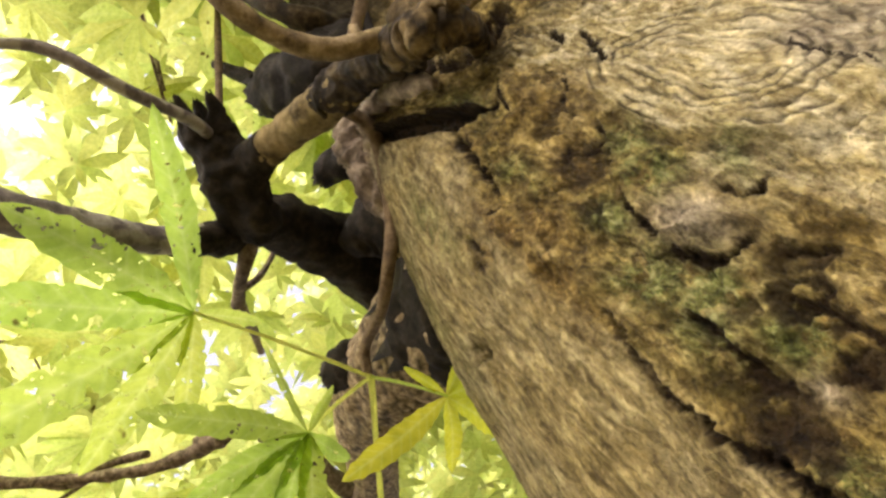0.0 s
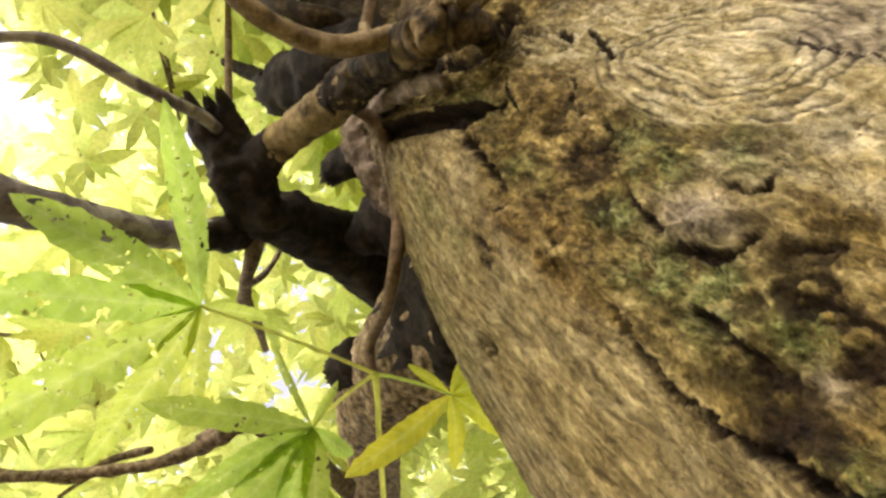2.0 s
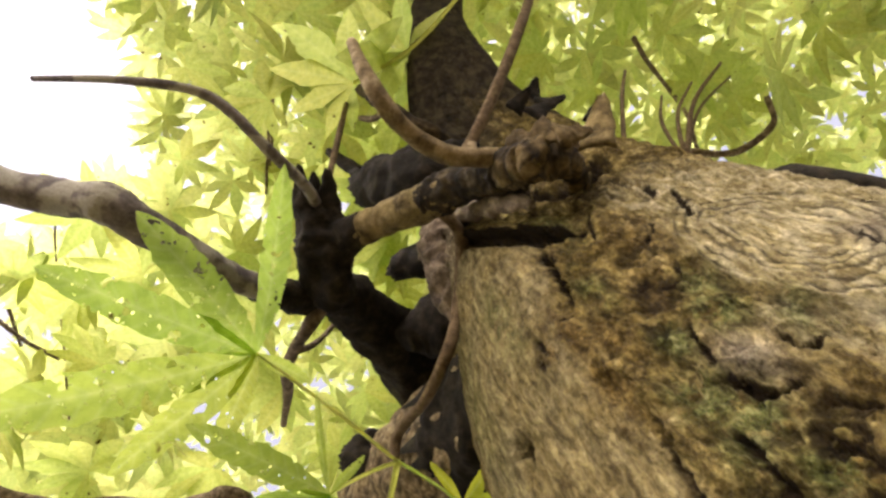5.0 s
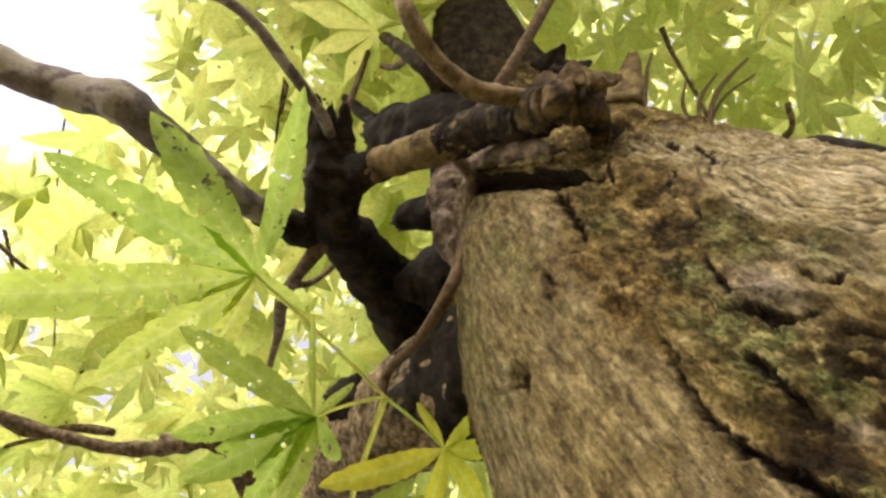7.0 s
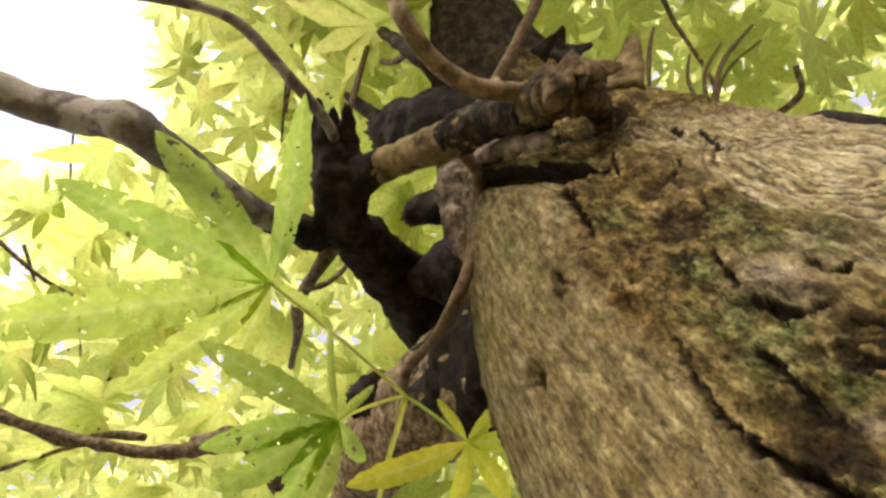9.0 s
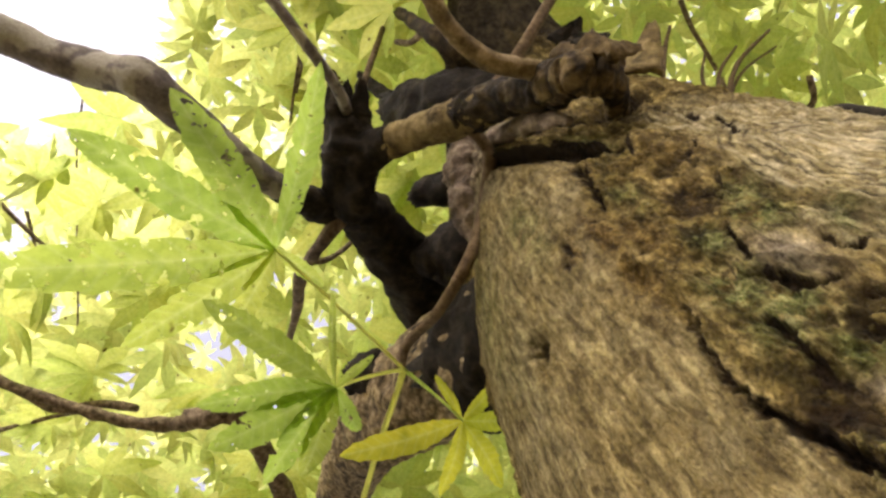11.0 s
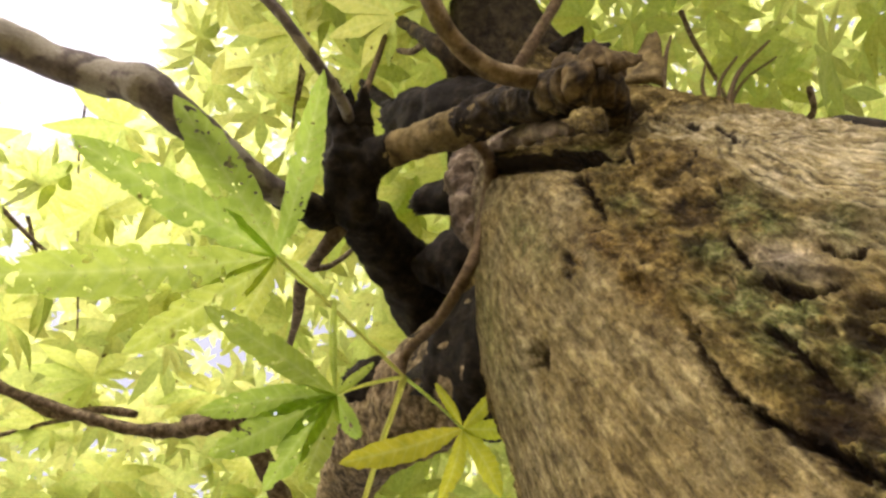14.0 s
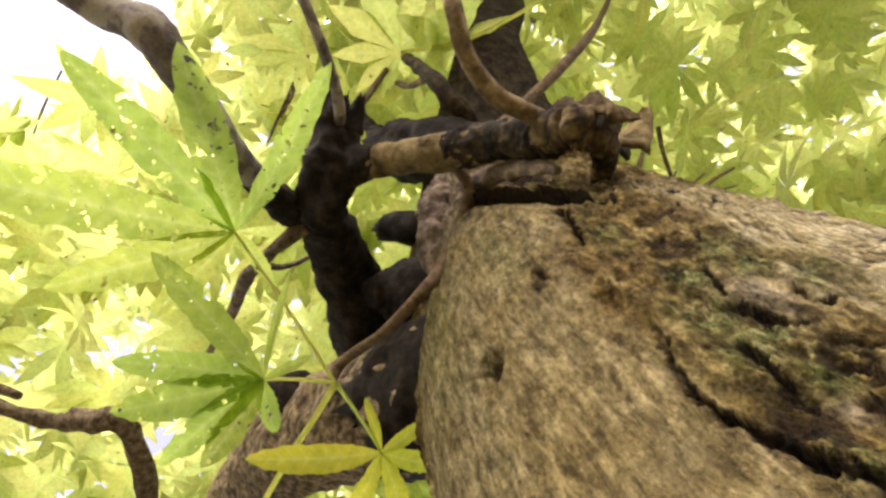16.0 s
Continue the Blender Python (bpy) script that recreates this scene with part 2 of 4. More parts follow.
def tube_mesh(points, steps=8, segs=14, rough=0.10, grain=1.2, jag=0.0, seed=0, flat=1.0, rings=(), crack=0.0, cell=1.0, groove=None):
    """A bark-covered branch through points (x, y, z, radius) in centimetres; jag makes its far end a splintered break."""
    path = spline(points, steps)
    pos, rad = path[:, :3], np.maximum(path[:, 3], 0.02)
    tan = np.gradient(pos, axis=0)
    tan /= np.linalg.norm(tan, axis=1)[:, None]
    up = np.array((0.3, 0.2, 0.93)) if abs(tan[0][2]) < 0.85 else np.array((1.0, 0.1, 0.0))
    verts, faces = [], []
    n = len(pos)
    for i in range(n):
        side = np.cross(tan[i], up)
        side /= np.linalg.norm(side)
        up = np.cross(side, tan[i])
        for j in range(segs):
            a = 2 * math.pi * j / segs
            d = side * math.cos(a) + up * math.sin(a) * flat
            q = pos[i] + d * rad[i]
            nz = noise.fractal(Vector(q) * grain * 0.5 + Vector((seed * 7.3, 0, 0)), 0.9, 2.1, 4)
            rdg = noise.noise(Vector((math.cos(a) * 3.1, math.sin(a) * 3.1, i * 0.18 + seed)))
            q = pos[i] + d * rad[i] * (1 + rough * nz * 1.6 + rough * 0.7 * rdg)
            if crack:
                w = Vector(q + tan[i] * 0.0) / cell + Vector((seed, seed * 1.7, 0)) + noise.noise_vector(Vector(q) * 1.3 / cell) * 0.35
                near = noise.voronoi(w, distance_metric="DISTANCE")[0]
                gap = math.exp(-((near[1] - near[0]) / 0.13) ** 2)
                q = q - d * rad[i] * crack * gap + d * rad[i] * crack * 0.5 * (noise.cell(Vector(noise.voronoi(w)[1][0])) - 0.5)
                groove.append(gap)
            for at, wide, deep in rings:
                u = (i / (n - 1) - at + 0.012 * math.sin(2 * a + seed)) / wide
                q = q - d * rad[i] * deep * math.exp(-u * u)
            if jag and i == n - 1:
                q = q + tan[i] * jag * rad[i] * (noise.noise(Vector((j * 1.7, seed, 3.0))) + 0.35 * (-1) ** j)
            verts.append(q * 0.01)
    for i in range(n - 1):
        for j in range(segs):
            k = (j + 1) % segs
            faces.append((i * segs + j, i * segs + k, (i + 1) * segs + k, (i + 1) * segs + j))
    for i, rev in ((0, True), (n - 1, False)):
        c = len(verts)
        inset = -0.6 * rad[i] * bool(jag) if i else 0
        verts.append((pos[i] + tan[i] * inset) * 0.01)
        for j in range(segs):
            k = (j + 1) % segs
            faces.append((c, i * segs + k, i * segs + j) if rev else (c, i * segs + j, i * segs + k))
    return verts, faces


def branch(name, points, material, parent, label="", **kw):
    groove = []
    ob = mesh_object(name, *tube_mesh(points, groove=groove, **kw), material, parent, label)
    if groove:
        groove += [0.0] * (len(ob.data.vertices) - len(groove))
        ob.data.attributes.new("rot", "FLOAT", "POINT").data.foreach_set("value", groove)
    return ob


# ---- ground ----
def build_ground():
    n, verts, faces = 90, [], []
    for i in range(n + 1):
        for j in range(n + 1):
            u, v = 2 * i / n - 1, 2 * j / n - 1
            x, y = 60 * u * abs(u) ** 1.5, 60 * v * abs(v) ** 1.5
            verts.append((x, y, 0.05 * noise.noise(Vector((x, y, 0)) * 0.7)))
    for i in range(n):
        for j in range(n):
            a = i * (n + 1) + j
            faces.append((a, a + n + 1, a + n + 2, a + 1))
    ob = mesh_object("ground", verts, faces, ground_material())
    return tagged(ob, "dry soil with leaf litter and thin grass under the tree", "ground", kind="structure")


build_ground()

# ---- the tree ----
tree = new("maple_tree")
tree.location = (0, 0, 0)
tagged(tree, "old maple with peeling trunk, broken stubs and lobed green leaves", "tree")

RADII = [(-90, 8.1), (-30, 8.3), (90, 8.3), (110, 8.9), (120, 9.4), (129, 9.65), (140, 9.3), (150, 8.9), (160, 8.55), (172, 8.25), (185, 8.2),
         (197, 8.2), (207, 7.65), (215, 7.45), (222, 7.25), (235, 7.35), (250, 7.5), (267, 8.05), (270, 8.1)]
# height, centre x, centre y, scale of the radius
STEM = [(-6, 14.5, 8.5, 1.9), (6, 14.3, 8.4, 1.45), (25, 14, 8.3, 1.12), (60, 13.8, 8.3, 1.0), (128, 13.7, 8.3, 1.0), (133, 13.2, 8.0, 0.97), (138, 12.0, 6.4, 0.84),
        (143, 9.3, 3.2, 0.62), (149, 6.9, -1.2, 0.44), (158, 5.6, -6.0, 0.33), (172, 6.5, -12.5, 0.28), (215, 8, -26, 0.25), (280, 12, -40, 0.12)]


def seg_dist(s, z, pts):
    """Distance of (s, z) from a line of points, and how far along it."""
    best, along, side = np.full(s.shape, 99.0), np.zeros(s.shape), np.zeros(s.shape)
    for i in range(len(pts) - 1):
        (ax, ay), (bx, by) = pts[i], pts[i + 1]
        dx, dy = bx - ax, by - ay
        t = np.clip(((s - ax) * dx + (z - ay) * dy) / (dx * dx + dy * dy + 1e-9), 0, 1)
        d = np.hypot(s - ax - t * dx, z - ay - t * dy)
        m = d < best
        side = np.where(m, np.sign((s - ax) * dy - (z - ay) * dx), side)
        along = np.where(m, (i + t) / (len(pts) - 1), along)
        best = np.minimum(best, d)
    return best, along, side


def field(a, b, f, octaves=4, seed=0.0):
    """Fractal noise on the trunk's unrolled surface."""
    flat_a, flat_b = a.ravel(), b.ravel()
    out = np.fromiter((noise.fractal(Vector((x * f, y * f, seed)), 0.8, 2.0, octaves) for x, y in zip(flat_a, flat_b)), float, flat_a.size)
    return out.reshape(a.shape)


def ridged(a, b, f, seed):
    flat_a, flat_b = a.ravel(), b.ravel()
    out = np.fromiter((1 - abs(noise.noise(Vector((x * f, y * f, seed)))) * 2 for x, y in zip(flat_a, flat_b)), float, flat_a.size)
    return out.reshape(a.shape)


def sm(x, a, b):
    t = np.clip((x - a) / (b - a), 0, 1)
    return t * t * (3 - 2 * t)


def blob(th, z, t0, z0, wt, wz):
    return np.exp(-((th - t0) / wt) ** 2 - ((z - z0) / wz) ** 2)


ARC = 0.14   # centimetres of surface for a degree round the trunk

# lines on the bark: degrees round the trunk and height; half width, depth, lift of the side with more degrees
CRACKS = []


def crack(wide, deep, lift, *pts):
    CRACKS.append((pts, wide, deep, lift))


crack(0.055, 0.45, 0.22, (197.0, 109.4), (196.2, 108.6), (194.6, 108.1), (193.7, 107.5), (193.1, 107.0), (193.2, 106.4), (194.2, 105.9), (194.9, 105.4), (195.6, 104.9), (196.4, 104.4), (198.5, 103.6), (201, 102))
crack(0.11, 0.4, 0.0, (196.3, 108.9), (195.2, 108.4))
crack(0.09, 0.4, 0.0, (193.3, 106.6), (193.6, 106.2), (194.4, 105.8))
crack(0.10, 0.4, 0.0, (195.2, 105.2), (196.2, 104.6), (198.2, 103.9))
crack(0.045, 0.3, 0.14, (212.0, 110.9), (210.8, 110.2), (210.0, 109.6), (209.4, 109.2))
crack(0.075, 0.35, 0.22, (208.2, 108.9), (209.1, 108.45), (210.2, 107.95), (211.6, 107.8), (213.6, 107.85), (216.6, 107.9))
crack(0.06, 0.45, 0.10, (205.4, 118.7), (204.4, 117.3), (202.6, 115.9), (200.2, 114.2))
crack(0.10, 0.4, 0.0, (205.2, 118.6), (204.0, 117.0), (203.2, 116.3))
crack(0.035, 0.2, 0.0, (200.0, 114.0), (198.8, 113.9), (197.0, 114.3))
crack(0.09, 0.4, 0.10, (210.5, 119.4), (212.8, 118.3), (214.6, 117.9), (216.0, 118.0))
crack(0.05, 0.3, 0.10, (203.3, 107.7), (203.0, 107.1), (203.0, 106.5), (202.4, 106.0))
crack(0.035, 0.15, 0.08, (219.8, 109.2), (221.2, 108.7), (223.0, 108.5), (225.6, 108.5))
crack(0.05, 0.3, 0.10, (211.0, 106.7), (211.9, 106.2), (212.3, 105.6), (212.6, 105.0), (213.6, 104.2))
crack(0.04, 0.25, 0.08, (215.4, 107.5), (217.6, 107.0), (220.1, 106.4))
crack(0.022, 0.05, 0.0, (247.4, 110.8), (246.6, 109.8), (246.4, 108.4))
crack(0.09, 0.4, 0.10, (241.2, 120.2), (239.2, 119.4), (238.4, 118.6))
crack(0.06, 0.3, 0.12, (242.0, 118.2), (239.4, 117.2), (236.0, 115.9), (233.2, 114.8))
crack(0.05, 0.3, 0.12, (221.6, 113.4), (219.8, 112.7), (216.0, 112.6), (214.0, 113.4))
crack(0.04, 0.25, 0.08, (228.0, 116.2), (225.0, 115.2), (222.0, 114.8))
crack(0.045, 0.25, 0.08, (222, 119.6), (217, 117.6), (213.6, 116.2))
crack(0.03, 0.15, 0.05, (236.0, 107.2), (234.0, 106.4), (233.4, 105.4))
# broad band that paints the shadow under the burl onto the trunk
crack(0.50, 1.0, 0.0, (253, 127.6), (241, 125.8), (230.4, 125.0), (223.6, 125.7), (217, 126.9), (210, 128.4))

HOLLOWS = [  # degrees, height, half widths, depth
    (152, 130.5, 13, 3.6, 3.0), (140, 127, 9, 3.0, 1.6), (234, 125.2, 15, 1.5, 1.2), (214, 128.8, 9, 2.0, 0.7),
    (169.6, 113.45, 2.6, 0.50, 0.9), (190.0, 114.5, 1.3, 0.52, 0.4), (188.2, 113.9, 0.9, 0.3, 0.2), (241.2, 116.6, 1.2, 0.28, 0.4), (235.2, 118.6, 1.6, 0.3, 0.3),
    (201.4, 105.8, 2.0, 0.40, 0.25), (198.6, 105.1, 2.2, 0.34, 0.25), (213.0, 106.0, 2.2, 0.22, 0.2), (207.6, 104.9, 1.4, 0.3, 0.2), (213.2, 113.4, 2.4, 0.28, 0.25), 
]
DECAY = [(206.0, 107.3, 1.6, 0.25), (216.5, 107.3, 2.4, 0.22), (201.0, 105.9, 2.2, 0.4), (199.0, 104.5, 3.0, 0.4), (212.0, 106.3, 4.5, 0.6), (216.0, 107.0, 3.6, 0.35), (207.2, 107.0, 2.4, 0.4), (208.6, 104.8, 2.2, 0.5), (202.4, 107.0, 1.4, 0.4), (213.4, 112.6, 5.0, 1.0), (199.6, 105.2, 4.4, 0.7), (212.4, 106.0, 3.2, 0.7), (217.5, 106.6, 2.6, 0.3), (210.0, 104.6, 4, 0.6),
         (200.5, 102.8, 6, 0.9), (207.5, 111.2, 2.4, 0.5), (231, 121.5, 10, 1.6), (218.0, 114.6, 5, 0.7)]   # rotten brown patches
LUMPS = [(204.5, 106.9, 3.0, 0.6, 0.14), (213.5, 108.9, 4.0, 0.7, 0.16), (199.3, 109.6, 1.6, 0.5, 0.16), (222.4, 109.3, 1.8, 0.45, 0.12), (207.0, 105.2, 1.6, 0.35, 0.12), (152, 116, 6, 4, 0.2)]


def build_trunk():
    fine_t = np.concatenate([np.arange(112, 165, 0.55), np.arange(165, 256, 0.36), np.arange(256, 288, 0.6)])
    rest_t = np.arange(288, 472, 5.0)
    th = np.concatenate([fine_t, rest_t])
    zs = np.concatenate([np.arange(-6, 96, 3.0), np.arange(96, 102, 0.5), np.arange(102, 121, 0.055), np.arange(121, 134, 0.085), np.arange(134, 160, 0.3), np.arange(160, 281, 2.5)])
    T, Z = np.meshgrid(th, zs)
    Tn = np.where(T > 270, T - 360, T)
    ra = [a for a, _ in RADII]
    base = np.interp(Tn, ra, [b for _, b in RADII])
    for _ in range(2):
        base[:, 1:-1] = 0.25 * base[:, :-2] + 0.5 * base[:, 1:-1] + 0.25 * base[:, 2:]
    # the near side leans outward as it rises
    base = base + np.interp(Z, [96, 104, 107, 110, 116, 119, 124, 134], [-0.3, -0.45, -0.4, -0.05, 0.5, 0.5, 0.25, 0]) * sm(T, 150, 175) * (1 - sm(T, 225, 245))
    st = spline(STEM, 12)
    cx, cy, sc = (np.interp(Z, st[:, 0], st[:, k]) for k in (1, 2, 3))
    S = T * ARC
    # relief
    wob = field(S, Z, 0.35, 3, 4.0)
    W1, W2 = S + 0.5 * wob, Z + 0.6 * field(S, Z, 0.35, 3, 9.0)
    lump = field(W1, W2, 0.22, 4, 1.0)
    fib = sm(T + 2.5 * wob, 205, 222)
    mid = field(W1, W2 * 0.7, 0.9, 4, 2.0) * (1 - fib) + fib * 0.75 * field(W1 * 1.1, W2 * 0.3, 0.95, 4, 2.5)
    grain = ridged(W1 * 3.0, W2 * 0.55, 0.9, 5.0)
    small = field(W1, W2 * 0.7, 3.2, 3, 6.0)
    edge = np.interp(T, [185, 189.5, 198, 204.1, 206, 210, 217], [128.4, 126.3, 122.5, 119.9, 118.8, 118.3, 117.9])
    limit = np.interp(Z, [101, 104.4, 107, 109.4, 111.2, 114.2, 118.7], [199.5, 196.4, 193.2, 195.0, 194.6, 198.0, 205.4])
    bare = sm(T, 135, 142) * (1 - sm(T + 3.0 * wob - limit, -1.2, 1.2)) * (1 - sm(Z - edge, -0.4, 0.2))
    amp = 0.30 + 0.70 * (1 - bare)
    gritty = field(W1, W2, 7.5, 2, 15.0)
    rel = 0.08 * lump + amp * (0.06 * mid + 0.035 * small) + 0.025 * grain + 0.03 * gritty + bare * 0.02 * small
    # thin peeling plates with crisp, ragged edges
    plate = field(W1 * 1.2, W2 * 0.6, 0.55, 3, 12.0) + 0.06 * small
    rel += (1 - bare) * 0.075 * (sm(plate, -0.03, -0.005) + sm(plate, 0.29, 0.315) - 0.8)
    flake = np.zeros_like(T)
    for f, tall, sd in ((0.85, 0.040, 44.0), (1.9, 0.022, 47.0)):
        scale = field(W1, W2 * 0.55, f, 3, sd)
        for cut in (-0.32, -0.12, 0.08, 0.28, 0.48):
            st_ = sm(scale, cut, cut + 0.035)
            rel += (1 - 0.75 * bare) * tall * (st_ - 0.5)
            flake += 0.14 * st_ * (1 if int(cut * 50) % 4 else -1)
    flake = np.clip(0.5 + flake, 0, 1)
    # an old wound closed by curved growth ridges under a raised rim
    rr = np.hypot((T - 241.5) * ARC / 2.35, (Z - 111.9) / np.where(Z > 111.9, 4.6, 3.8)) + 0.035 * wob + 0.012 * small
    wound = 1 - sm(rr, 0.97, 1.02)
    wave = 0.5 + 0.5 * np.cos(2 * math.pi * (rr * 8.0 + 0.6 * wob + 0.12 * mid + 0.06 * small))
    broken = sm(field(S, Z, 0.7, 3, 91.0), -0.35, 0.15)
    rel = rel * (1 - 0.5 * wound) + wound * (0.10 + 0.045 * wave * broken * sm(rr, 0.15, 0.4))
    rim = np.exp(-((rr - 0.99) / 0.045) ** 2) * sm(field(S, Z, 0.6, 2, 95.0), -0.5, 0.0)
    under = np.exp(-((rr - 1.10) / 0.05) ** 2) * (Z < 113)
    rel += 0.10 * rim - 0.12 * under
    pale = np.maximum(wound, sm(T + 6 * mid, 222, 234) * sm(Z, 104, 107)) * (1 - sm(Z, 118, 124))
    pale = np.maximum(pale, 0.6 * sm(T + 5 * mid, 214, 222) * (1 - sm(np.abs(Z - 108.9), 0.8, 1.4)))
    # dark lines in the grooves; below the rim its shade goes into the colour
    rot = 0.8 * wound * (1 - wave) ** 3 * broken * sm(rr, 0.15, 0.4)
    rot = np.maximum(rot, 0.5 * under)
    jig_s, jig_z = 0.05 * field(S, Z, 1.6, 3, 20.0) + 0.09 * field(S, Z, 4.5, 3, 25.0), 0.05 * field(S, Z, 1.6, 3, 30.0) + 0.09 * field(S, Z, 4.5, 3, 35.0)
    # cracks: cut in, with the shade inside them painted near black
    for pts, w, depth, lift in CRACKS:
        d, al, side = seg_dist(S + jig_s, Z + jig_z, [(a * ARC, b) for a, b in pts])
        taper = np.clip(np.minimum(al, 1 - al) * 6 + 0.4, 0, 1) * np.clip(0.85 + 0.5 * mid, 0.4, 1.3)
        cut = np.exp(-(d / (1.15 * w * taper * np.clip(1 + 1.2 * small, 0.4, 1.8) + 0.02)) ** 2)
        rel -= 0.7 * depth * np.minimum(taper, 1) * cut
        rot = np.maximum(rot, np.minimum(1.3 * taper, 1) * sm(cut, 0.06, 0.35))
        if lift:
            rel += 0.55 * lift * np.minimum(taper, 1) * (side < 0) * np.exp(-d / 0.9) * sm(d, 0.03, 0.06) * np.clip(1 + 1.5 * mid, 0.3, 1.8)
    # fine crevices, cut in and darkened the same way
    net = field(W1, W2 * 0.5, 0.8, 4, 51.0)
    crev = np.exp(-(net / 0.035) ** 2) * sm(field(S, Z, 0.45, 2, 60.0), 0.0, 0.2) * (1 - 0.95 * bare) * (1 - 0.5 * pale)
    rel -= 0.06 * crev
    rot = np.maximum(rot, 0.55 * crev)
    # recesses: pressed in, and their shade laid on as near-black colour
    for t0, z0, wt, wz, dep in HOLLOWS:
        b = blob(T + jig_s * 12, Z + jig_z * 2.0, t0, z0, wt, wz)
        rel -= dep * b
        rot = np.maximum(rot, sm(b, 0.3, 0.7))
    ragged = sm(field(S, Z, 1.3, 4, 83.0), -0.30, -0.05)
    for t0, z0, wt, wz in DECAY:
        b = sm(blob(T + jig_s * 9, Z + jig_z * 1.5, t0, z0, wt, wz), 0.25, 0.6) * ragged
        rel -= 0.08 * b
        rot = np.maximum(rot, (0.9 if z0 < 106.8 else 0.7) * b)
    for t0, z0, wt, wz, dep in LUMPS:
        rel += dep * blob(T + jig_s * 9, Z + jig_z * 1.5, t0, z0, wt, wz)
    # the lip of bark that stands out over the bare wood, the shade beneath it painted black
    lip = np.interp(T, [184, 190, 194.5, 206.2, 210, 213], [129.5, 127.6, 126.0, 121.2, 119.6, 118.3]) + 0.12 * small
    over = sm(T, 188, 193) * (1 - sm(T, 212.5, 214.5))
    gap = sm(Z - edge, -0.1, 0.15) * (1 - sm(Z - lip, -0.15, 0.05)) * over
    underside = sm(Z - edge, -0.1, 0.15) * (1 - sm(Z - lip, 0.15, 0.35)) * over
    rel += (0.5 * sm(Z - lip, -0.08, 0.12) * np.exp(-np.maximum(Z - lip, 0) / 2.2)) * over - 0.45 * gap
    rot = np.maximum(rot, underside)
    rust = np.maximum.reduce([0.9 * blob(T, Z, 191, 114.0, 3.2, 1.0), blob(T, Z, 196.5, 113.2, 3.4, 1.6), blob(T, Z, 195.4, 110.9, 3.0, 1.3), 0.9 * blob(T, Z, 194.4, 109.6, 3.0, 0.9), 0.8 * blob(T, Z, 201.5, 112.2, 4, 1.6), 0.9 * blob(T, Z, 213, 112.6, 5, 1.4),
                              0.7 * blob(T, Z, 168.2, 112.7, 2.6, 0.8), 0.8 * blob(T, Z, 200, 104.6, 6, 1.2), 0.7 * blob(T, Z, 211, 105.4, 7, 1.2), 0.6 * blob(T, Z, 222, 115.5, 8, 2.5), 0.5 * blob(T, Z, 228, 106, 7, 1.2), 0.5 * blob(T, Z, 206, 117.5, 4, 2.5)])
    lichen = np.maximum.reduce([0.3 * blob(T, Z, 207, 107.4, 9, 2.4), 0.7 * blob(T, Z, 203.5, 107.2, 4, 1.0), 0.8 * blob(T, Z, 217.5, 110.6, 5, 0.9), blob(T, Z, 204, 108.7, 4.0, 0.9), blob(T, Z, 208, 105.9, 3.4, 0.6), 0.8 * blob(T, Z, 199.5, 103.9, 3, 0.5), blob(T, Z, 207.4, 107.5, 3.6, 0.6), 0.6 * blob(T, Z, 226, 109.4, 4, 0.8),
                                0.8 * blob(T, Z, 221, 112.0, 4, 0.8), 0.8 * blob(T, Z, 208.5, 110.6, 3, 0.9), 0.5 * blob(T, Z, 206, 114.5, 3, 1.4), 0.5 * blob(T, Z, 186, 118, 5, 3), 0.35 * blob(T, Z, 160, 120, 12, 6), 0.6 * blob(T, Z, 212, 119.5, 5, 2)])
    rel += 0.25 * ridged(W1 * 2.2, W2 * 0.35, 0.8, 71.0) * blob(T, Z, 182, 133, 22, 5)
    R = base * sc + rel * np.where(Z < 100, 1.0, np.clip(sc, 0.4, 1))
    grey = np.maximum.reduce([blob(T, Z, 182, 133, 22, 5), blob(T, Z, 212, 128.6, 9, 1.2), blob(T, Z, 213.8, 108.9, 4.5, 0.9), 0.8 * sm(T + 5 * mid, 243, 250) * (1 - sm(Z, 110.5, 112.5)), blob(T, Z, 204.6, 105.1, 1.9, 0.42)])
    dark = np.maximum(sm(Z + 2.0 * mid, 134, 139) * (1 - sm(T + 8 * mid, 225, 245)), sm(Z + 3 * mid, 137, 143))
    fade = sm(Z, 60, 100)
    X, Y = cx + R * np.cos(np.radians(T)), cy + R * np.sin(np.radians(T))
    verts = np.stack([X, Y, Z], -1).reshape(-1, 3) * 0.01
    nt, nz = len(th), len(zs)
    i, j = np.meshgrid(np.arange(nz - 1), np.arange(nt), indexing="ij")
    k = (j + 1) % nt
    faces = np.stack([i * nt + j, i * nt + k, (i + 1) * nt + k, (i + 1) * nt + j], -1).reshape(-1, 4)
    me = bpy.data.meshes.new("trunk")
    me.from_pydata(verts.tolist(), [], faces.tolist())
    me.materials.append(M_TRUNK)
    me.polygons.foreach_set("use_smooth", np.ones(len(me.polygons), dtype=bool))
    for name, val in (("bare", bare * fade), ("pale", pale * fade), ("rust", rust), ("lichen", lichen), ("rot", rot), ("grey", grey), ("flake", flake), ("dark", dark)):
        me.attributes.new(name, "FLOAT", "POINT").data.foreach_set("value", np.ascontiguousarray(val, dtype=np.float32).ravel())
    ob = new("trunk", me)
    ob.parent = tree
    ob["label"] = "weathered tan trunk with peeling bark, cracks and green lichen"
    return ob


build_trunk()

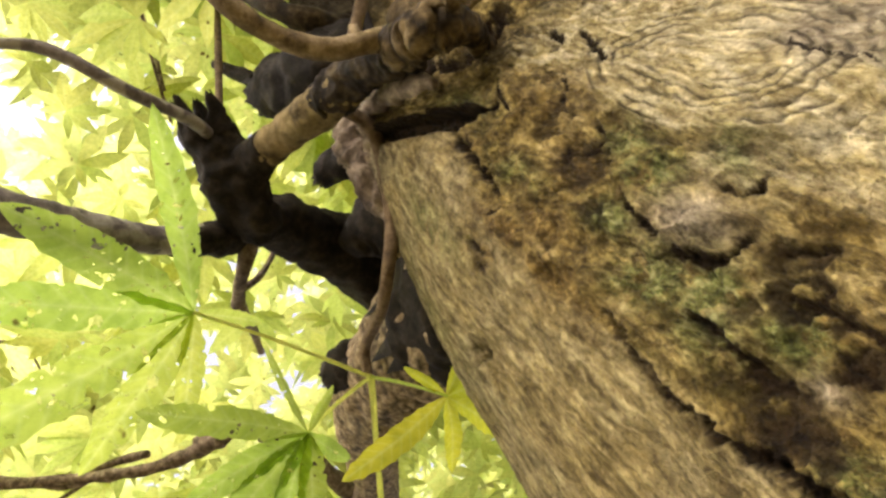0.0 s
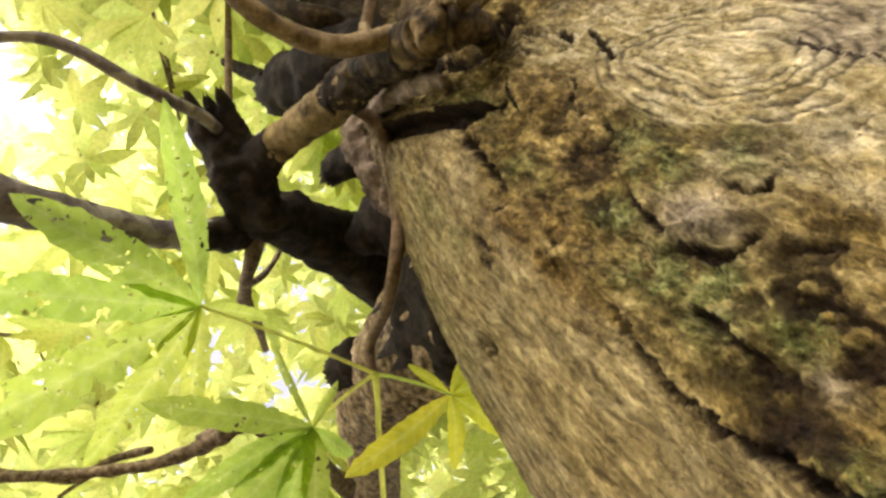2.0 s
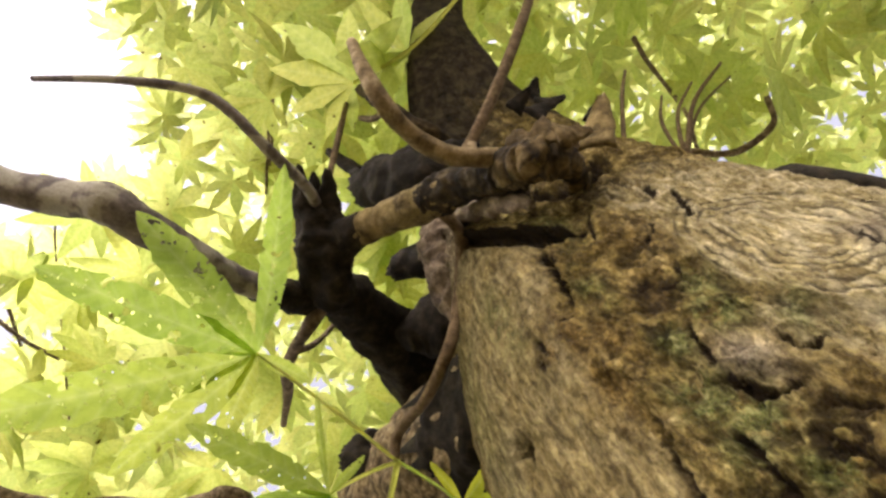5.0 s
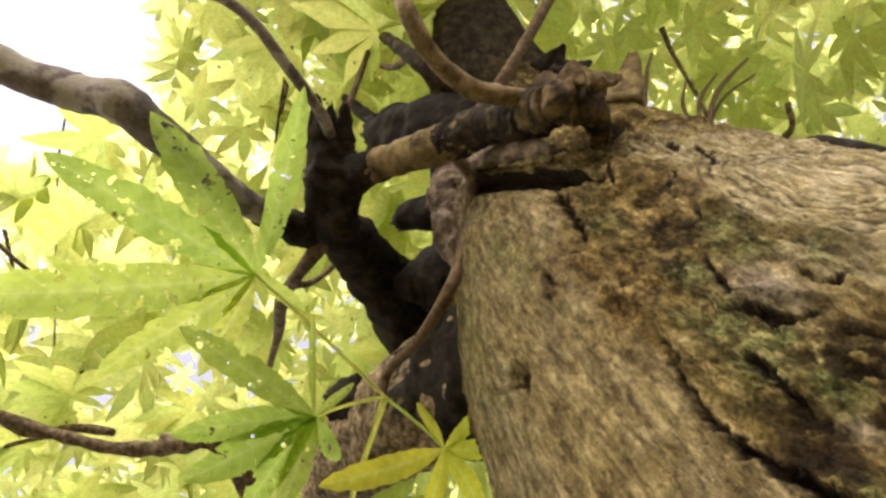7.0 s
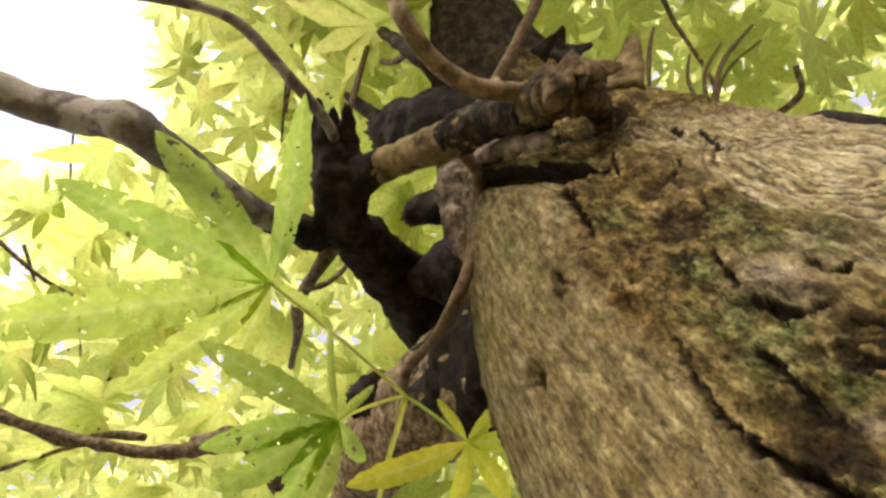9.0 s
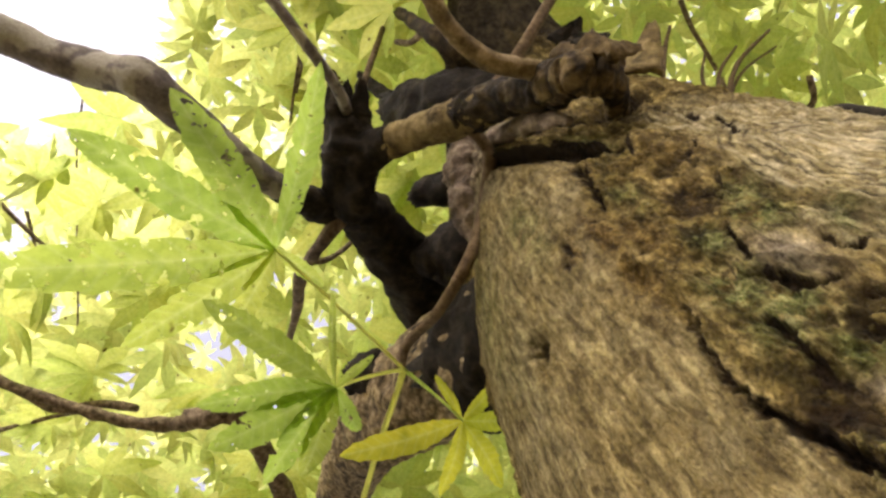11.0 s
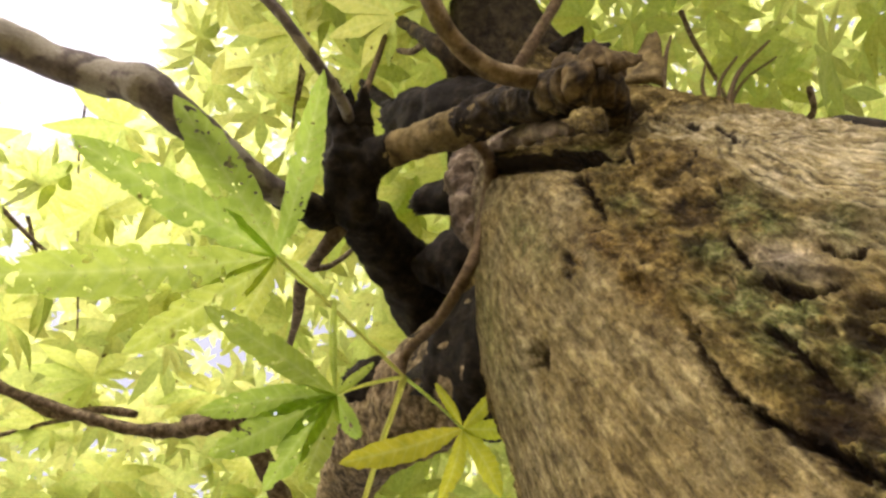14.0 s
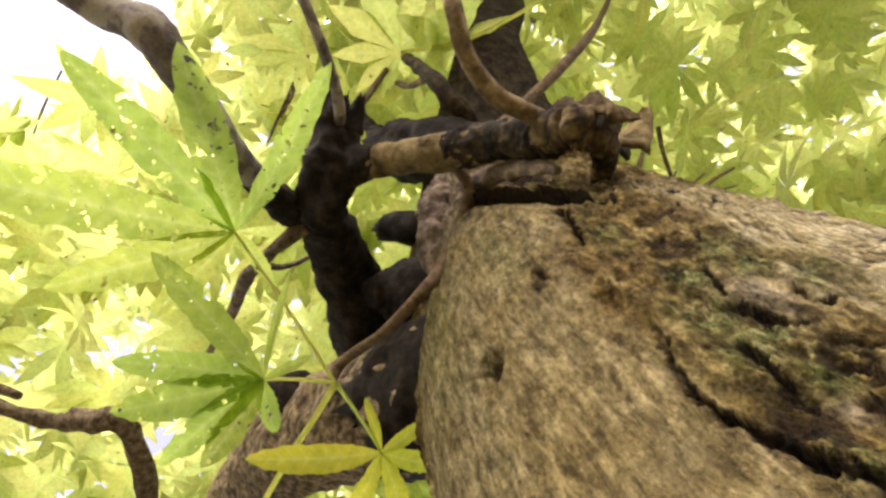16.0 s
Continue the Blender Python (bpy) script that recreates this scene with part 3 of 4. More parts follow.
# limbs and stubs
branch("burl", [(3.1, 5.1, 127.0, 0.85), (3.5, 4.7, 126.5, 0.97), (4.4, 3.7, 125.3, 0.93), (5.2, 2.8, 123.4, 0.95), (5.6, 2.45, 121.9, 0.9)], M_BURL, tree,
       "dark cracked collar of the side branch", steps=24, segs=48, rough=0.10, grain=3.0, crack=0.05, cell=1.4, seed=1, rings=((0.62, 0.016, 0.10), (0.9, 0.02, 0.2)))
branch("burl", [(5.3, 2.4, 122.3, 0.92), (5.7, 2.0, 121.0, 0.92), (6.1, 1.7, 120.5, 0.86), (7.2, 1.7, 121.0, 0.66), (8.3, 2.2, 122.4, 0.5), (10.0, 3.6, 124.6, 0.6)], M_CHUNK, tree,
       "brown burl with deep ring cracks where the branch meets the trunk", steps=24, segs=56, rough=0.10, grain=3.2, crack=0.05, cell=1.1, seed=17, rings=((0.24, 0.014, 0.32), (0.42, 0.014, 0.32)))
branch("branch", [(4.0, 4.2, 125.9, 0.9), (3.0, 5.3, 127.2, 0.96), (1.6, 6.8, 128.9, 0.86), (0.3, 8.0, 130.3, 0.84), (-0.5, 9.0, 131.3, 0.85), (-0.8, 10.0, 131.7, 0.7)], M_BRANCH, tree, "tan mossy side branch",
       steps=18, segs=32, rough=0.11, seed=21)
branch("shoot", [(6.3, 2.2, 122.2, 0.50), (5.6, 2.05, 122.7, 0.46), (4.4, 2.2, 122.2, 0.43), (2.7, 2.4, 122.0, 0.41), (0.9, 1.8, 122.1, 0.37), (-0.1, 1.0, 121.6, 0.33), (-1.0, 0.0, 122.6, 0.29), (-1.6, -1.0, 125, 0.24)],
       M_CURL, tree, "curled mottled tan side shoot", steps=10, segs=18, rough=0.12, seed=2)
branch("stub", [(4.9, 3.3, 123.8, 0.3), (4.4, 2.5, 124.4, 0.26), (4.2, 1.9, 124.9, 0.2)], M_CURL, tree, "small broken side shoot", steps=6, segs=12, rough=0.15, jag=0.6, seed=28)
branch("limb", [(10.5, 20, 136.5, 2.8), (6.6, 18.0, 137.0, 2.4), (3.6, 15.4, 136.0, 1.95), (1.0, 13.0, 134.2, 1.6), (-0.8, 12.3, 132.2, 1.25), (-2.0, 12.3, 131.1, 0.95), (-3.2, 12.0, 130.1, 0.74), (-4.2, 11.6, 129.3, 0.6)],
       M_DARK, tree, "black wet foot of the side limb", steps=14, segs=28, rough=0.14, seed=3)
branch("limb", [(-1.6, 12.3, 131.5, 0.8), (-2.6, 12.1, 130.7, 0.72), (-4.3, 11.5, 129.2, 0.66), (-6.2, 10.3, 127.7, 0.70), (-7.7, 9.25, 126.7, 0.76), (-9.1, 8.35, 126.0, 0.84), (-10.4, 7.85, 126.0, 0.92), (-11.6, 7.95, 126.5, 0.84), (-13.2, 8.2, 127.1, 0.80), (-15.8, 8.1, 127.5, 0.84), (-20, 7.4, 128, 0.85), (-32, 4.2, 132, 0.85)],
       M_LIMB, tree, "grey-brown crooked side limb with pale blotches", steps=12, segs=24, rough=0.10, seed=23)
# no real stub: a near-black mass filling the fork's shaded cavity
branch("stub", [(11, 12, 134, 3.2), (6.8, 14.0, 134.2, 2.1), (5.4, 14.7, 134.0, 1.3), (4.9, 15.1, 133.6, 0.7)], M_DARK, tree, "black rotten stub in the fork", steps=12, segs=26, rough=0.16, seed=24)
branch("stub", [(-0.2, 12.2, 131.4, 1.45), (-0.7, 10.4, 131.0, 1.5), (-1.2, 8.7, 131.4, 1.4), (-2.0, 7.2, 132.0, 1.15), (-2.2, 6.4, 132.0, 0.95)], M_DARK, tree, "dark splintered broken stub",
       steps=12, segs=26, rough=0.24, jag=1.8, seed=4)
branch("limb", [(12, 14, 127, 4.6), (8.4, 20.0, 130.5, 3.7), (6.5, 25.4, 134, 3.3), (6.4, 33, 140, 2.8), (7.6, 44, 148, 2.6), (10.5, 62, 160, 2.3)], M_TAN, tree,
       "thick tan limb with finely cracked bark", steps=22, segs=64, rough=0.06, crack=0.025, cell=0.6, seed=5)
# added sleeve, slightly proud of the limb, that blackens its crotch
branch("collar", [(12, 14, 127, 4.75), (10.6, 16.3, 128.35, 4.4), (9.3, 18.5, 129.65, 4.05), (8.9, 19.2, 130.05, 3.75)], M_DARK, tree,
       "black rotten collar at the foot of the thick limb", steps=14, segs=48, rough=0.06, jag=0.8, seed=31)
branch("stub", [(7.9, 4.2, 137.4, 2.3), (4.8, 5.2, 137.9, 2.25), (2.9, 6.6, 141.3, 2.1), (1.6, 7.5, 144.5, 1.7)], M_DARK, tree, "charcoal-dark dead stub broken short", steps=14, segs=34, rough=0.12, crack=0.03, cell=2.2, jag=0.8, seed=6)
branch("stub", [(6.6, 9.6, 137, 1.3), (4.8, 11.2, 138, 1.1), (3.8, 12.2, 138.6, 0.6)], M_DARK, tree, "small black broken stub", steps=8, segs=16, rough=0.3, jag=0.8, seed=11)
branch("stub", [(18.5, 3.0, 122, 0.4), (15.0, 0.5, 119.5, 0.3), (15.2, 0.1, 116.5, 0.38), (18.5, -0.3, 112, 0.3)], M_DARK, tree, "dark dead stem hugging the trunk", steps=8, segs=16, rough=0.2, seed=12)

branch("stub", [(2.0, 7.4, 145.5, 0.9), (0.4, 7.0, 147.5, 0.6), (-0.8, 6.6, 149, 0.5), (-2.0, 6.2, 150.2, 0.3)], M_DARK, tree, "dark broken tip of the dead stub", steps=8, segs=14, rough=0.2, jag=0.8, seed=19)
branch("stub", [(6.0, 3.4, 139.5, 1.1), (4.0, 2.6, 138.4, 0.8), (2.0, 1.8, 139.5, 0.6), (0.6, 1.2, 144.0, 0.5), (-0.4, 0.8, 148.7, 0.4)], M_BURL, tree, "dark brown broken side branch beside the stem", steps=8, segs=14, rough=0.2, jag=0.9, seed=20)
branch("twig", [(1.4, 1.6, 141.0, 0.3), (0.9, 2.6, 144.5, 0.25), (0.0, 2.9, 147.0, 0.2)], M_GREY, tree, "short broken brown twig", steps=6, segs=9, rough=0.15, jag=0.6, seed=22)

# added sleeve: hides the branch's blunt end and turns it near black
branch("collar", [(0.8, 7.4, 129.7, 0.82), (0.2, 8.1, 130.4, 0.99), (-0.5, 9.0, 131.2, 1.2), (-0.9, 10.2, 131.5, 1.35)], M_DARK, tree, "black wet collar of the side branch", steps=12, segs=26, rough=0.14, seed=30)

# shoots and twigs
branch("twig", [(3.3, 5.3, 128.3, 0.26), (5.0, 6.2, 127.0, 0.32), (5.6, 8.2, 126.6, 0.36), (5.3, 9.8, 124.3, 0.32), (4.7, 10.9, 122.4, 0.28), (4.4, 13.4, 123.0, 0.26), (3.9, 16.0, 124.6, 0.26),
                (3.8, 17.0, 123.8, 0.24)], M_SHOOT, tree, "smooth brown twig lying along the trunk", steps=9, segs=12, rough=0.06, seed=7)
branch("twig", [(-1.5, 8.4, 133.0, 0.34), (-2.3, 6.4, 130.4, 0.30), (-4.4, 4.3, 127.4, 0.27), (-7.3, 2.5, 127.4, 0.24), (-10.7, 2.6, 127, 0.2), (-15, 3.5, 129, 0.14)], M_LIMB, tree, "thin dark bare twig", steps=8, segs=10, rough=0.08, seed=8)
branch("twig", [(-1.5, 7.4, 131.4, 0.20), (-1.5, 6.4, 140, 0.24), (-1.3, 3.6, 148, 0.24), (-1.1, 0.9, 155.5, 0.2)], M_SHOOT, tree, "thin brown upright twig", steps=8, segs=10, rough=0.06, seed=9)
branch("twig", [(4.6, 4.2, 130.0, 0.3), (6.3, 0.4, 132.8, 0.33), (9.2, -5.8, 141.3, 0.36), (12.9, -12.0, 155.6, 0.36), (18, -22, 178, 0.3)], M_SHOOT, tree, "straight brown twig", steps=8, segs=10, rough=0.06, seed=10)
# background boughs
branch("bough", [(10, 78, 176, 1.5), (-3.8, 52.5, 166, 1.2), (-9.1, 52.8, 166, 1.3), (-12.6, 56.8, 169, 1.0), (-20.9, 58.6, 170, 0.75), (-39, 58.4, 173, 0.6)], M_GREY, tree, "knobbly grey-brown bough among the leaves", steps=9, segs=14, rough=0.25, seed=14)
branch("twig", [(-0.6, 12.8, 131.2, 0.5), (-1.3, 14.4, 131.2, 0.40), (-1.75, 16.6, 133.0, 0.36), (-1.9, 18.6, 134.8, 0.42), (-1.6, 23, 140, 0.34), (-1.5, 31, 149.5, 0.3)], M_GREY, tree, "crooked grey twig below the limb", steps=9, segs=10, rough=0.16, seed=15)
branch("twig", [(-1.7, 16.4, 132.8, 0.22), (-0.6, 16.7, 135.0, 0.20), (0.3, 16.5, 137.2, 0.17), (1.0, 16.0, 139.4, 0.12)], M_GREY, tree, "thin grey side twig", steps=8, segs=9, rough=0.1, seed=16)
branch("stub", [(7.2, 22.6, 133.0, 1.9), (4.6, 23.2, 133.2, 1.6), (3.2, 23.5, 133.4, 1.3), (2.6, 23.6, 133.6, 0.8)], M_DARK, tree, "black rotten stub beside the thick limb", steps=12, segs=24, rough=0.2, jag=0.4, seed=18)
for ex, ey, ez, r in ((34, -9.6, 157.5, 0.24), (30.2, -6.8, 155.0, 0.19), (24.8, -4.4, 149.5, 0.17), (37, -9.0, 160, 0.16)):
    branch("twig", [(22.4, 0.6, 138.5, r), (22.4 + (ex - 22.4) * 0.5 - 0.6, 0.6 + (ey - 0.6) * 0.5, 138.5 + (ez - 138.5) * 0.55, r * 0.9), (ex, ey, ez, r * 0.6)], M_SHOOT, tree, "thin olive-brown twig", steps=6, segs=8, rough=0.10, seed=ex)
branch("twig", [(17, 2, 136, 0.2), (20.4, -3.2, 147.3, 0.2), (22.5, -6, 153, 0.15)], M_SHOOT, tree, "thin olive-brown twig", steps=6, segs=8, rough=0.10, seed=41)


TWIGS = [
    ([(-31, 20, 174), (-30.0, 25.7, 172.1), (-26.9, 36.2, 168.7), (-24.1, 46.2, 165.5)], 0.15),
    ([(-38, 31, 169), (-30.2, 34.4, 165.7), (-25.7, 35.6, 164.4)], 0.28),
    ([(-36, 36, 176), (-32.7, 41.4, 173.9), (-30, 44, 173)], 0.22),
    ([(-8, 6, 162), (-7.4, 10.3, 160.5), (-7.0, 13, 159.9)], 0.16),
    ([(-32, 44, 156), (-24.6, 46.0, 155.1), (-21.1, 46.4, 154.3), (-17.4, 44.5, 153.9), (-13.5, 43.0, 152.4)], 0.5),
    ([(-28, 53, 157), (-22.5, 49.0, 156.0), (-19, 46.5, 154.8)], 0.25),
    ([(-8.3, 3.3, 163.6), (-7.6, 7.1, 162.5), (-7.3, 10.4, 161.6)], 0.2),
    ([(-19, 49, 178.4), (-17.5, 45.6, 178.6), (-16.5, 43, 178.7)], 0.2),
    ([(26, -10, 161), (27.9, -7.7, 159.7), (32.3, -3.9, 157.9), (34.1, -0.6, 156.8)], 0.26),
    ([(28, 0.5, 154), (31.6, -0.1, 155.0), (36.5, -1.0, 154.3), (39.8, -4.5, 154.6), (38.6, -7, 155.2)], 0.4),
]
def farther(p, k=1.35):
    """The same bearing from the foot of the crown, k times as far."""
    return (-1 + (p[0] + 1) * k, 2 + (p[1] - 2) * k, 98 + (p[2] - 98) * k)


for i, (pts, r) in enumerate(TWIGS):
    branch("twig", [(*farther(p), 1.3 * r * (1 - 0.25 * k / len(pts))) for k, p in enumerate(pts)], M_GREY, tree, "thin brown twig among the leaves", steps=7, segs=9, rough=0.16, seed=60 + i)
branch("petiole", [(-0.9, 0.4, 151.4, 0.16), (3.1, -3.4, 149.8, 0.16), (6.5, -9.5, 149.2, 0.17), (9, -16, 151, 0.18)], M_PETIOLE, tree, "long yellow-green leaf stalk", steps=8, segs=9, rough=0.03, seed=80)


def bark_flake(at, along, out, length, width, thick, material, label, seed, bend=0.3):
    """A curled plate of bark with a ragged tip; along and out give its way and its outward face."""
    rng = random.Random(seed)
    a, o = Vector(along).normalized(), Vector(out).normalized()
    o = (o - a * o.dot(a)).normalized()
    s = a.cross(o)
    n, m, verts, faces = 9, 7, [], []
    for side in (0, 1):
        for i in range(n):
            u = i / (n - 1)
            for j in range(m):
                v = 2 * j / (m - 1) - 1
                half = width * 0.5 * (1 - 0.75 * u ** 1.6) * (1 + 0.15 * rng.uniform(-1, 1))
                q = Vector(at) + a * (length * u * (1 - 0.12 * rng.random() * (u > 0.5)) - 0.25 * length) + s * half * v + o * (bend * length * u * u - 0.25 * half * v * v)
                q += o * (thick * (0.5 - side) * (1 - 0.5 * u) + 0.06 * rng.uniform(-1, 1))
                verts.append(q * 0.01)
    k = n * m
    for i in range(n - 1):
        for j in range(m - 1):
            p = i * m + j
            faces += [(p, p + 1, p + m + 1, p + m), (k + p, k + p + m, k + p + m + 1, k + p + 1)]
    rim = [j for j in range(m)] + [i * m + m - 1 for i in range(1, n)] + [(n - 1) * m + j for j in range(m - 2, -1, -1)] + [i * m for i in range(n - 2, 0, -1)]
    for p, q in zip(rim, rim[1:] + rim[:1]):
        faces.append((p, k + p, k + q, q))
    return mesh_object("bark_flake", verts, faces, material, tree, label)


bark_flake((9.2, 0.4, 123.8), (0.5, -0.6, 0.8), (-0.5, -0.8, 0), 3.0, 2.0, 0.3, M_BRANCH, "curled pointed flake of tan bark", 1)
branch("bark_strip", [(6.2, 10.9, 126.0, 0.25), (5.7, 10.2, 127.6, 0.75), (5.3, 9.2, 129.8, 1.0), (4.9, 8.0, 132.2, 1.0), (5.0, 6.9, 134.5, 0.7)], M_GREY, tree, "grey-brown ragged strip of old bark", steps=14, segs=24, rough=0.30, seed=27, flat=0.8, grain=2.6)
branch("bark_strip", [(5.2, 6.2, 129.0, 0.4), (5.3, 5.7, 128.0, 0.55), (5.6, 4.5, 125.2, 0.5), (5.9, 3.9, 122.8, 0.45), (6.3, 3.5, 121.0, 0.2)], M_GREY, tree, "pale grey-brown knuckle of old bark", steps=12, segs=20, rough=0.3, seed=29, flat=0.7, grain=2.6)
bark_flake((5.8, 1.55, 121.4), (0.9, -0.35, -0.1), (-0.25, -0.2, -0.95), 2.6, 1.5, 0.25, M_GREY, "grey-brown plate of flaky bark on the burl", 7, 0.08)
bark_flake((6.4, 3.6, 124.6), (0.25, -0.9, -0.3), (-0.9, -0.3, -0.4), 2.0, 0.9, 0.22, M_GREY, "pale grey-brown bark flake", 3, 0.15)
for at, al, ln, wd, sd in (((5.2, 1.2, 121.5), (0.5, 0.1, -0.85), 1.3, 1.0, 51), ((5.8, 0.7, 120.7), (0.7, 0.1, -0.7), 1.4, 1.2, 52), ((6.5, 0.6, 120.0), (0.9, -0.2, 0.3), 1.5, 1.1, 53)):
    bark_flake(at, al, (-0.5, -0.5, -0.7), ln, wd, 0.22, M_CHUNK, "cracked flake of brown bark", sd, 0.12)
for px, py, pz, ln, sd in ((-2.7, 6.9, 131.5, 2.4, 31), (-1.3, 6.6, 131.4, 2.2, 32), (-2.0, 7.0, 132.4, 2.0, 33), (-1.0, 7.4, 132.4, 1.6, 34)):
    bark_flake((px, py, pz), (-0.28, -0.9, 0.3), (0.1, -0.3, -1), ln, 1.1, 0.45, M_DARK, "black splinter of the broken stub", sd, 0.05)
bark_flake((11.8, -1.4, 142.5), (-0.2, -0.7, 0.9), (0.2, -1, 0), 2.2, 1.4, 0.3, M_DARK, "black splinter of bark", 5, 0.3)
bark_flake((13.4, -0.8, 134.5), (0.3, -0.5, 1.0), (0.1, -1, 0), 2.2, 1.4, 0.3, M_DARK, "black splinter of bark", 6, 0.2)
for at, al, ln, sd in (((9.6, -0.3, 134.2), (0.7, -0.3, 0.6), 2.0, 61), ((10.4, -1.0, 135.4), (0.9, -0.2, 0.3), 1.8, 62), ((9.0, -0.5, 136.6), (0.5, -0.8, 0.4), 1.8, 63)):
    bark_flake(at, al, (0.2, -0.9, -0.3), ln, 1.2, 0.3, M_DARK, "black splinter of bark", sd, 0.2)

# boughs that carry the crown
for x0, y0, z0, x1, y1, z1 in ((8, -26, 216, 70, -60, 330), (8, -27, 218, -60, -75, 320), (9, -31, 236, 60, 40, 350), (9, -33, 246, -70, 20, 360), (10, -36, 258, 120, -20, 370), (11, -38, 270, 10, -110, 370),
                               (8, 62, 160, 60, 120, 300), (8, 62, 160, 100, 110, 320)):
    branch("bough", [(x0, y0, z0, 1.3), (x0 + (x1 - x0) * 0.4, y0 + (y1 - y0) * 0.4, z0 + (z1 - z0) * 0.55, 1.0), (x1, y1, z1, 0.4)], M_GREY, tree, "grey-brown bough inside the crown", steps=8, segs=9, rough=0.12, seed=x1 * 0.1)


# ---- leaves ----
def leaf_data(size, lobes=7, n=9, teeth=True, droop=0.25, cup=0.15, seed=0):
    """A palmate leaf, stalk at the origin, in the xy plane; size is the length of the middle lobe."""
    rng = random.Random(seed)
    verts, faces, ribs = [], [], []
    spread = 130
    half_step = math.tan(radians(spread / (lobes - 1)))
    fat = rng.uniform(0.14, 0.18)
    for l in range(lobes):
        f = (l / (lobes - 1)) * 2 - 1
        ang = radians(f * spread + rng.uniform(-3, 3))
        length = size * (1 - 0.48 * abs(f) ** 1.6) * rng.uniform(0.92, 1.06)
        width = length * fat * rng.uniform(0.9, 1.1)
        dr, tw = droop * rng.uniform(0.4, 1.5), rng.uniform(-0.35, 0.35)
        bend = rng.uniform(-0.25, 0.25)
        start = len(verts)
        d = Vector((math.cos(ang), math.sin(ang), 0))
        s = Vector((-math.sin(ang), math.cos(ang), 0))
        rib = []
        for i in range(n + 1):
            u = i / n
            x = u * length
            w = width * math.sin(math.pi * (0.22 + 0.78 * u)) ** 0.8 * (1 - 0.1 * u) * 1.15 if i < n else 0.0
            if teeth and 0.3 < u < 0.97:
                w *= 1 + 0.09 * rng.uniform(-1, 1)
            w = min(w, x * half_step + 0.001 * size)
            mid = d * x + s * bend * length * u * u * 0.4 + Vector((0, 0, -dr * length * u * u))
            lift = Vector((0, 0, cup * w))
            tilt = Vector((0, 0, tw * w * u))
            verts += [mid + s * w + lift + tilt, mid, mid - s * w + lift - tilt]
            rib.append(mid)
        ribs.append(rib)
        for i in range(n):
            a = start + 3 * i
            if i < n - 1:
                faces += [(a, a + 1, a + 4, a + 3), (a + 1, a + 2, a + 5, a + 4)]
            else:
                faces += [(a, a + 1, a + 4), (a + 1, a + 2, a + 4)]
    return verts, faces, ribs


def thin_tube(paths, r0, r1, segs=5):
    verts, faces = [], []
    for p in paths:
        n = len(p)
        for i in range(n):
            t = (p[min(i + 1, n - 1)] - p[max(i - 1, 0)]).normalized()
            a = t.cross(Vector((0.1, 0.2, 1))).normalized()
            b = a.cross(t)
            r = r0 + (r1 - r0) * i / (n - 1)
            for j in range(segs):
                w = 2 * math.pi * j / segs
                verts.append(p[i] + (a * math.cos(w) + b * math.sin(w)) * r)
        o = len(verts) - n * segs
        for i in range(n - 1):
            for j in range(segs):
                k = (j + 1) % segs
                faces.append((o + i * segs + j, o + i * segs + k, o + (i + 1) * segs + k, o + (i + 1) * segs + j))
    return verts, faces


def leaf_mesh(name, seed, lobes, n, teeth, droop, material):
    v, f, _ = leaf_data(1.0, lobes, n, teeth, droop, 0.10, seed)
    me = bpy.data.meshes.new(name)
    me.from_pydata([tuple(q) for q in v], [], f)
    me.materials.append(material)
    me.polygons.foreach_set("use_smooth", np.ones(len(me.polygons), dtype=bool))
    me.attributes.new("rib", "FLOAT", "POINT").data.foreach_set("value", [float(i % 3 == 1) for i in range(len(v))])
    me.attributes.new("along", "FLOAT", "POINT").data.foreach_set("value", [i // 3 % (n + 1) / n for i in range(len(v))])
    return me


LEAF_KINDS = [leaf_mesh("leaf", 40 + k, 7 if k % 2 else 9, 22, True, 0.22 + 0.07 * k, M_FRESH) for k in range(6)]


def turned(hub, tip, up):
    """The pose of a leaf: its stalk ends at hub, x points to tip, z along up (centimetres)."""
    hub, tip = cm(*hub), cm(*tip)
    x = (tip - hub).normalized()
    z = Vector(up)
    z = (z - x * z.dot(x)).normalized()
    return Matrix.Translation(hub) @ Matrix((x, z.cross(x), z)).transposed().to_4x4()


def leaf(hub, tip, up, size, kind=0, label=""):
    """A whole leaf of one of the common shapes; size: length of the middle lobe."""
    ob = new("leaf", LEAF_KINDS[kind])
    ob.parent = tree
    ob.matrix_local = turned(hub, tip, up) @ Matrix.Scale(size * 0.01, 4)
    if label:
        ob["label"] = label
    return ob


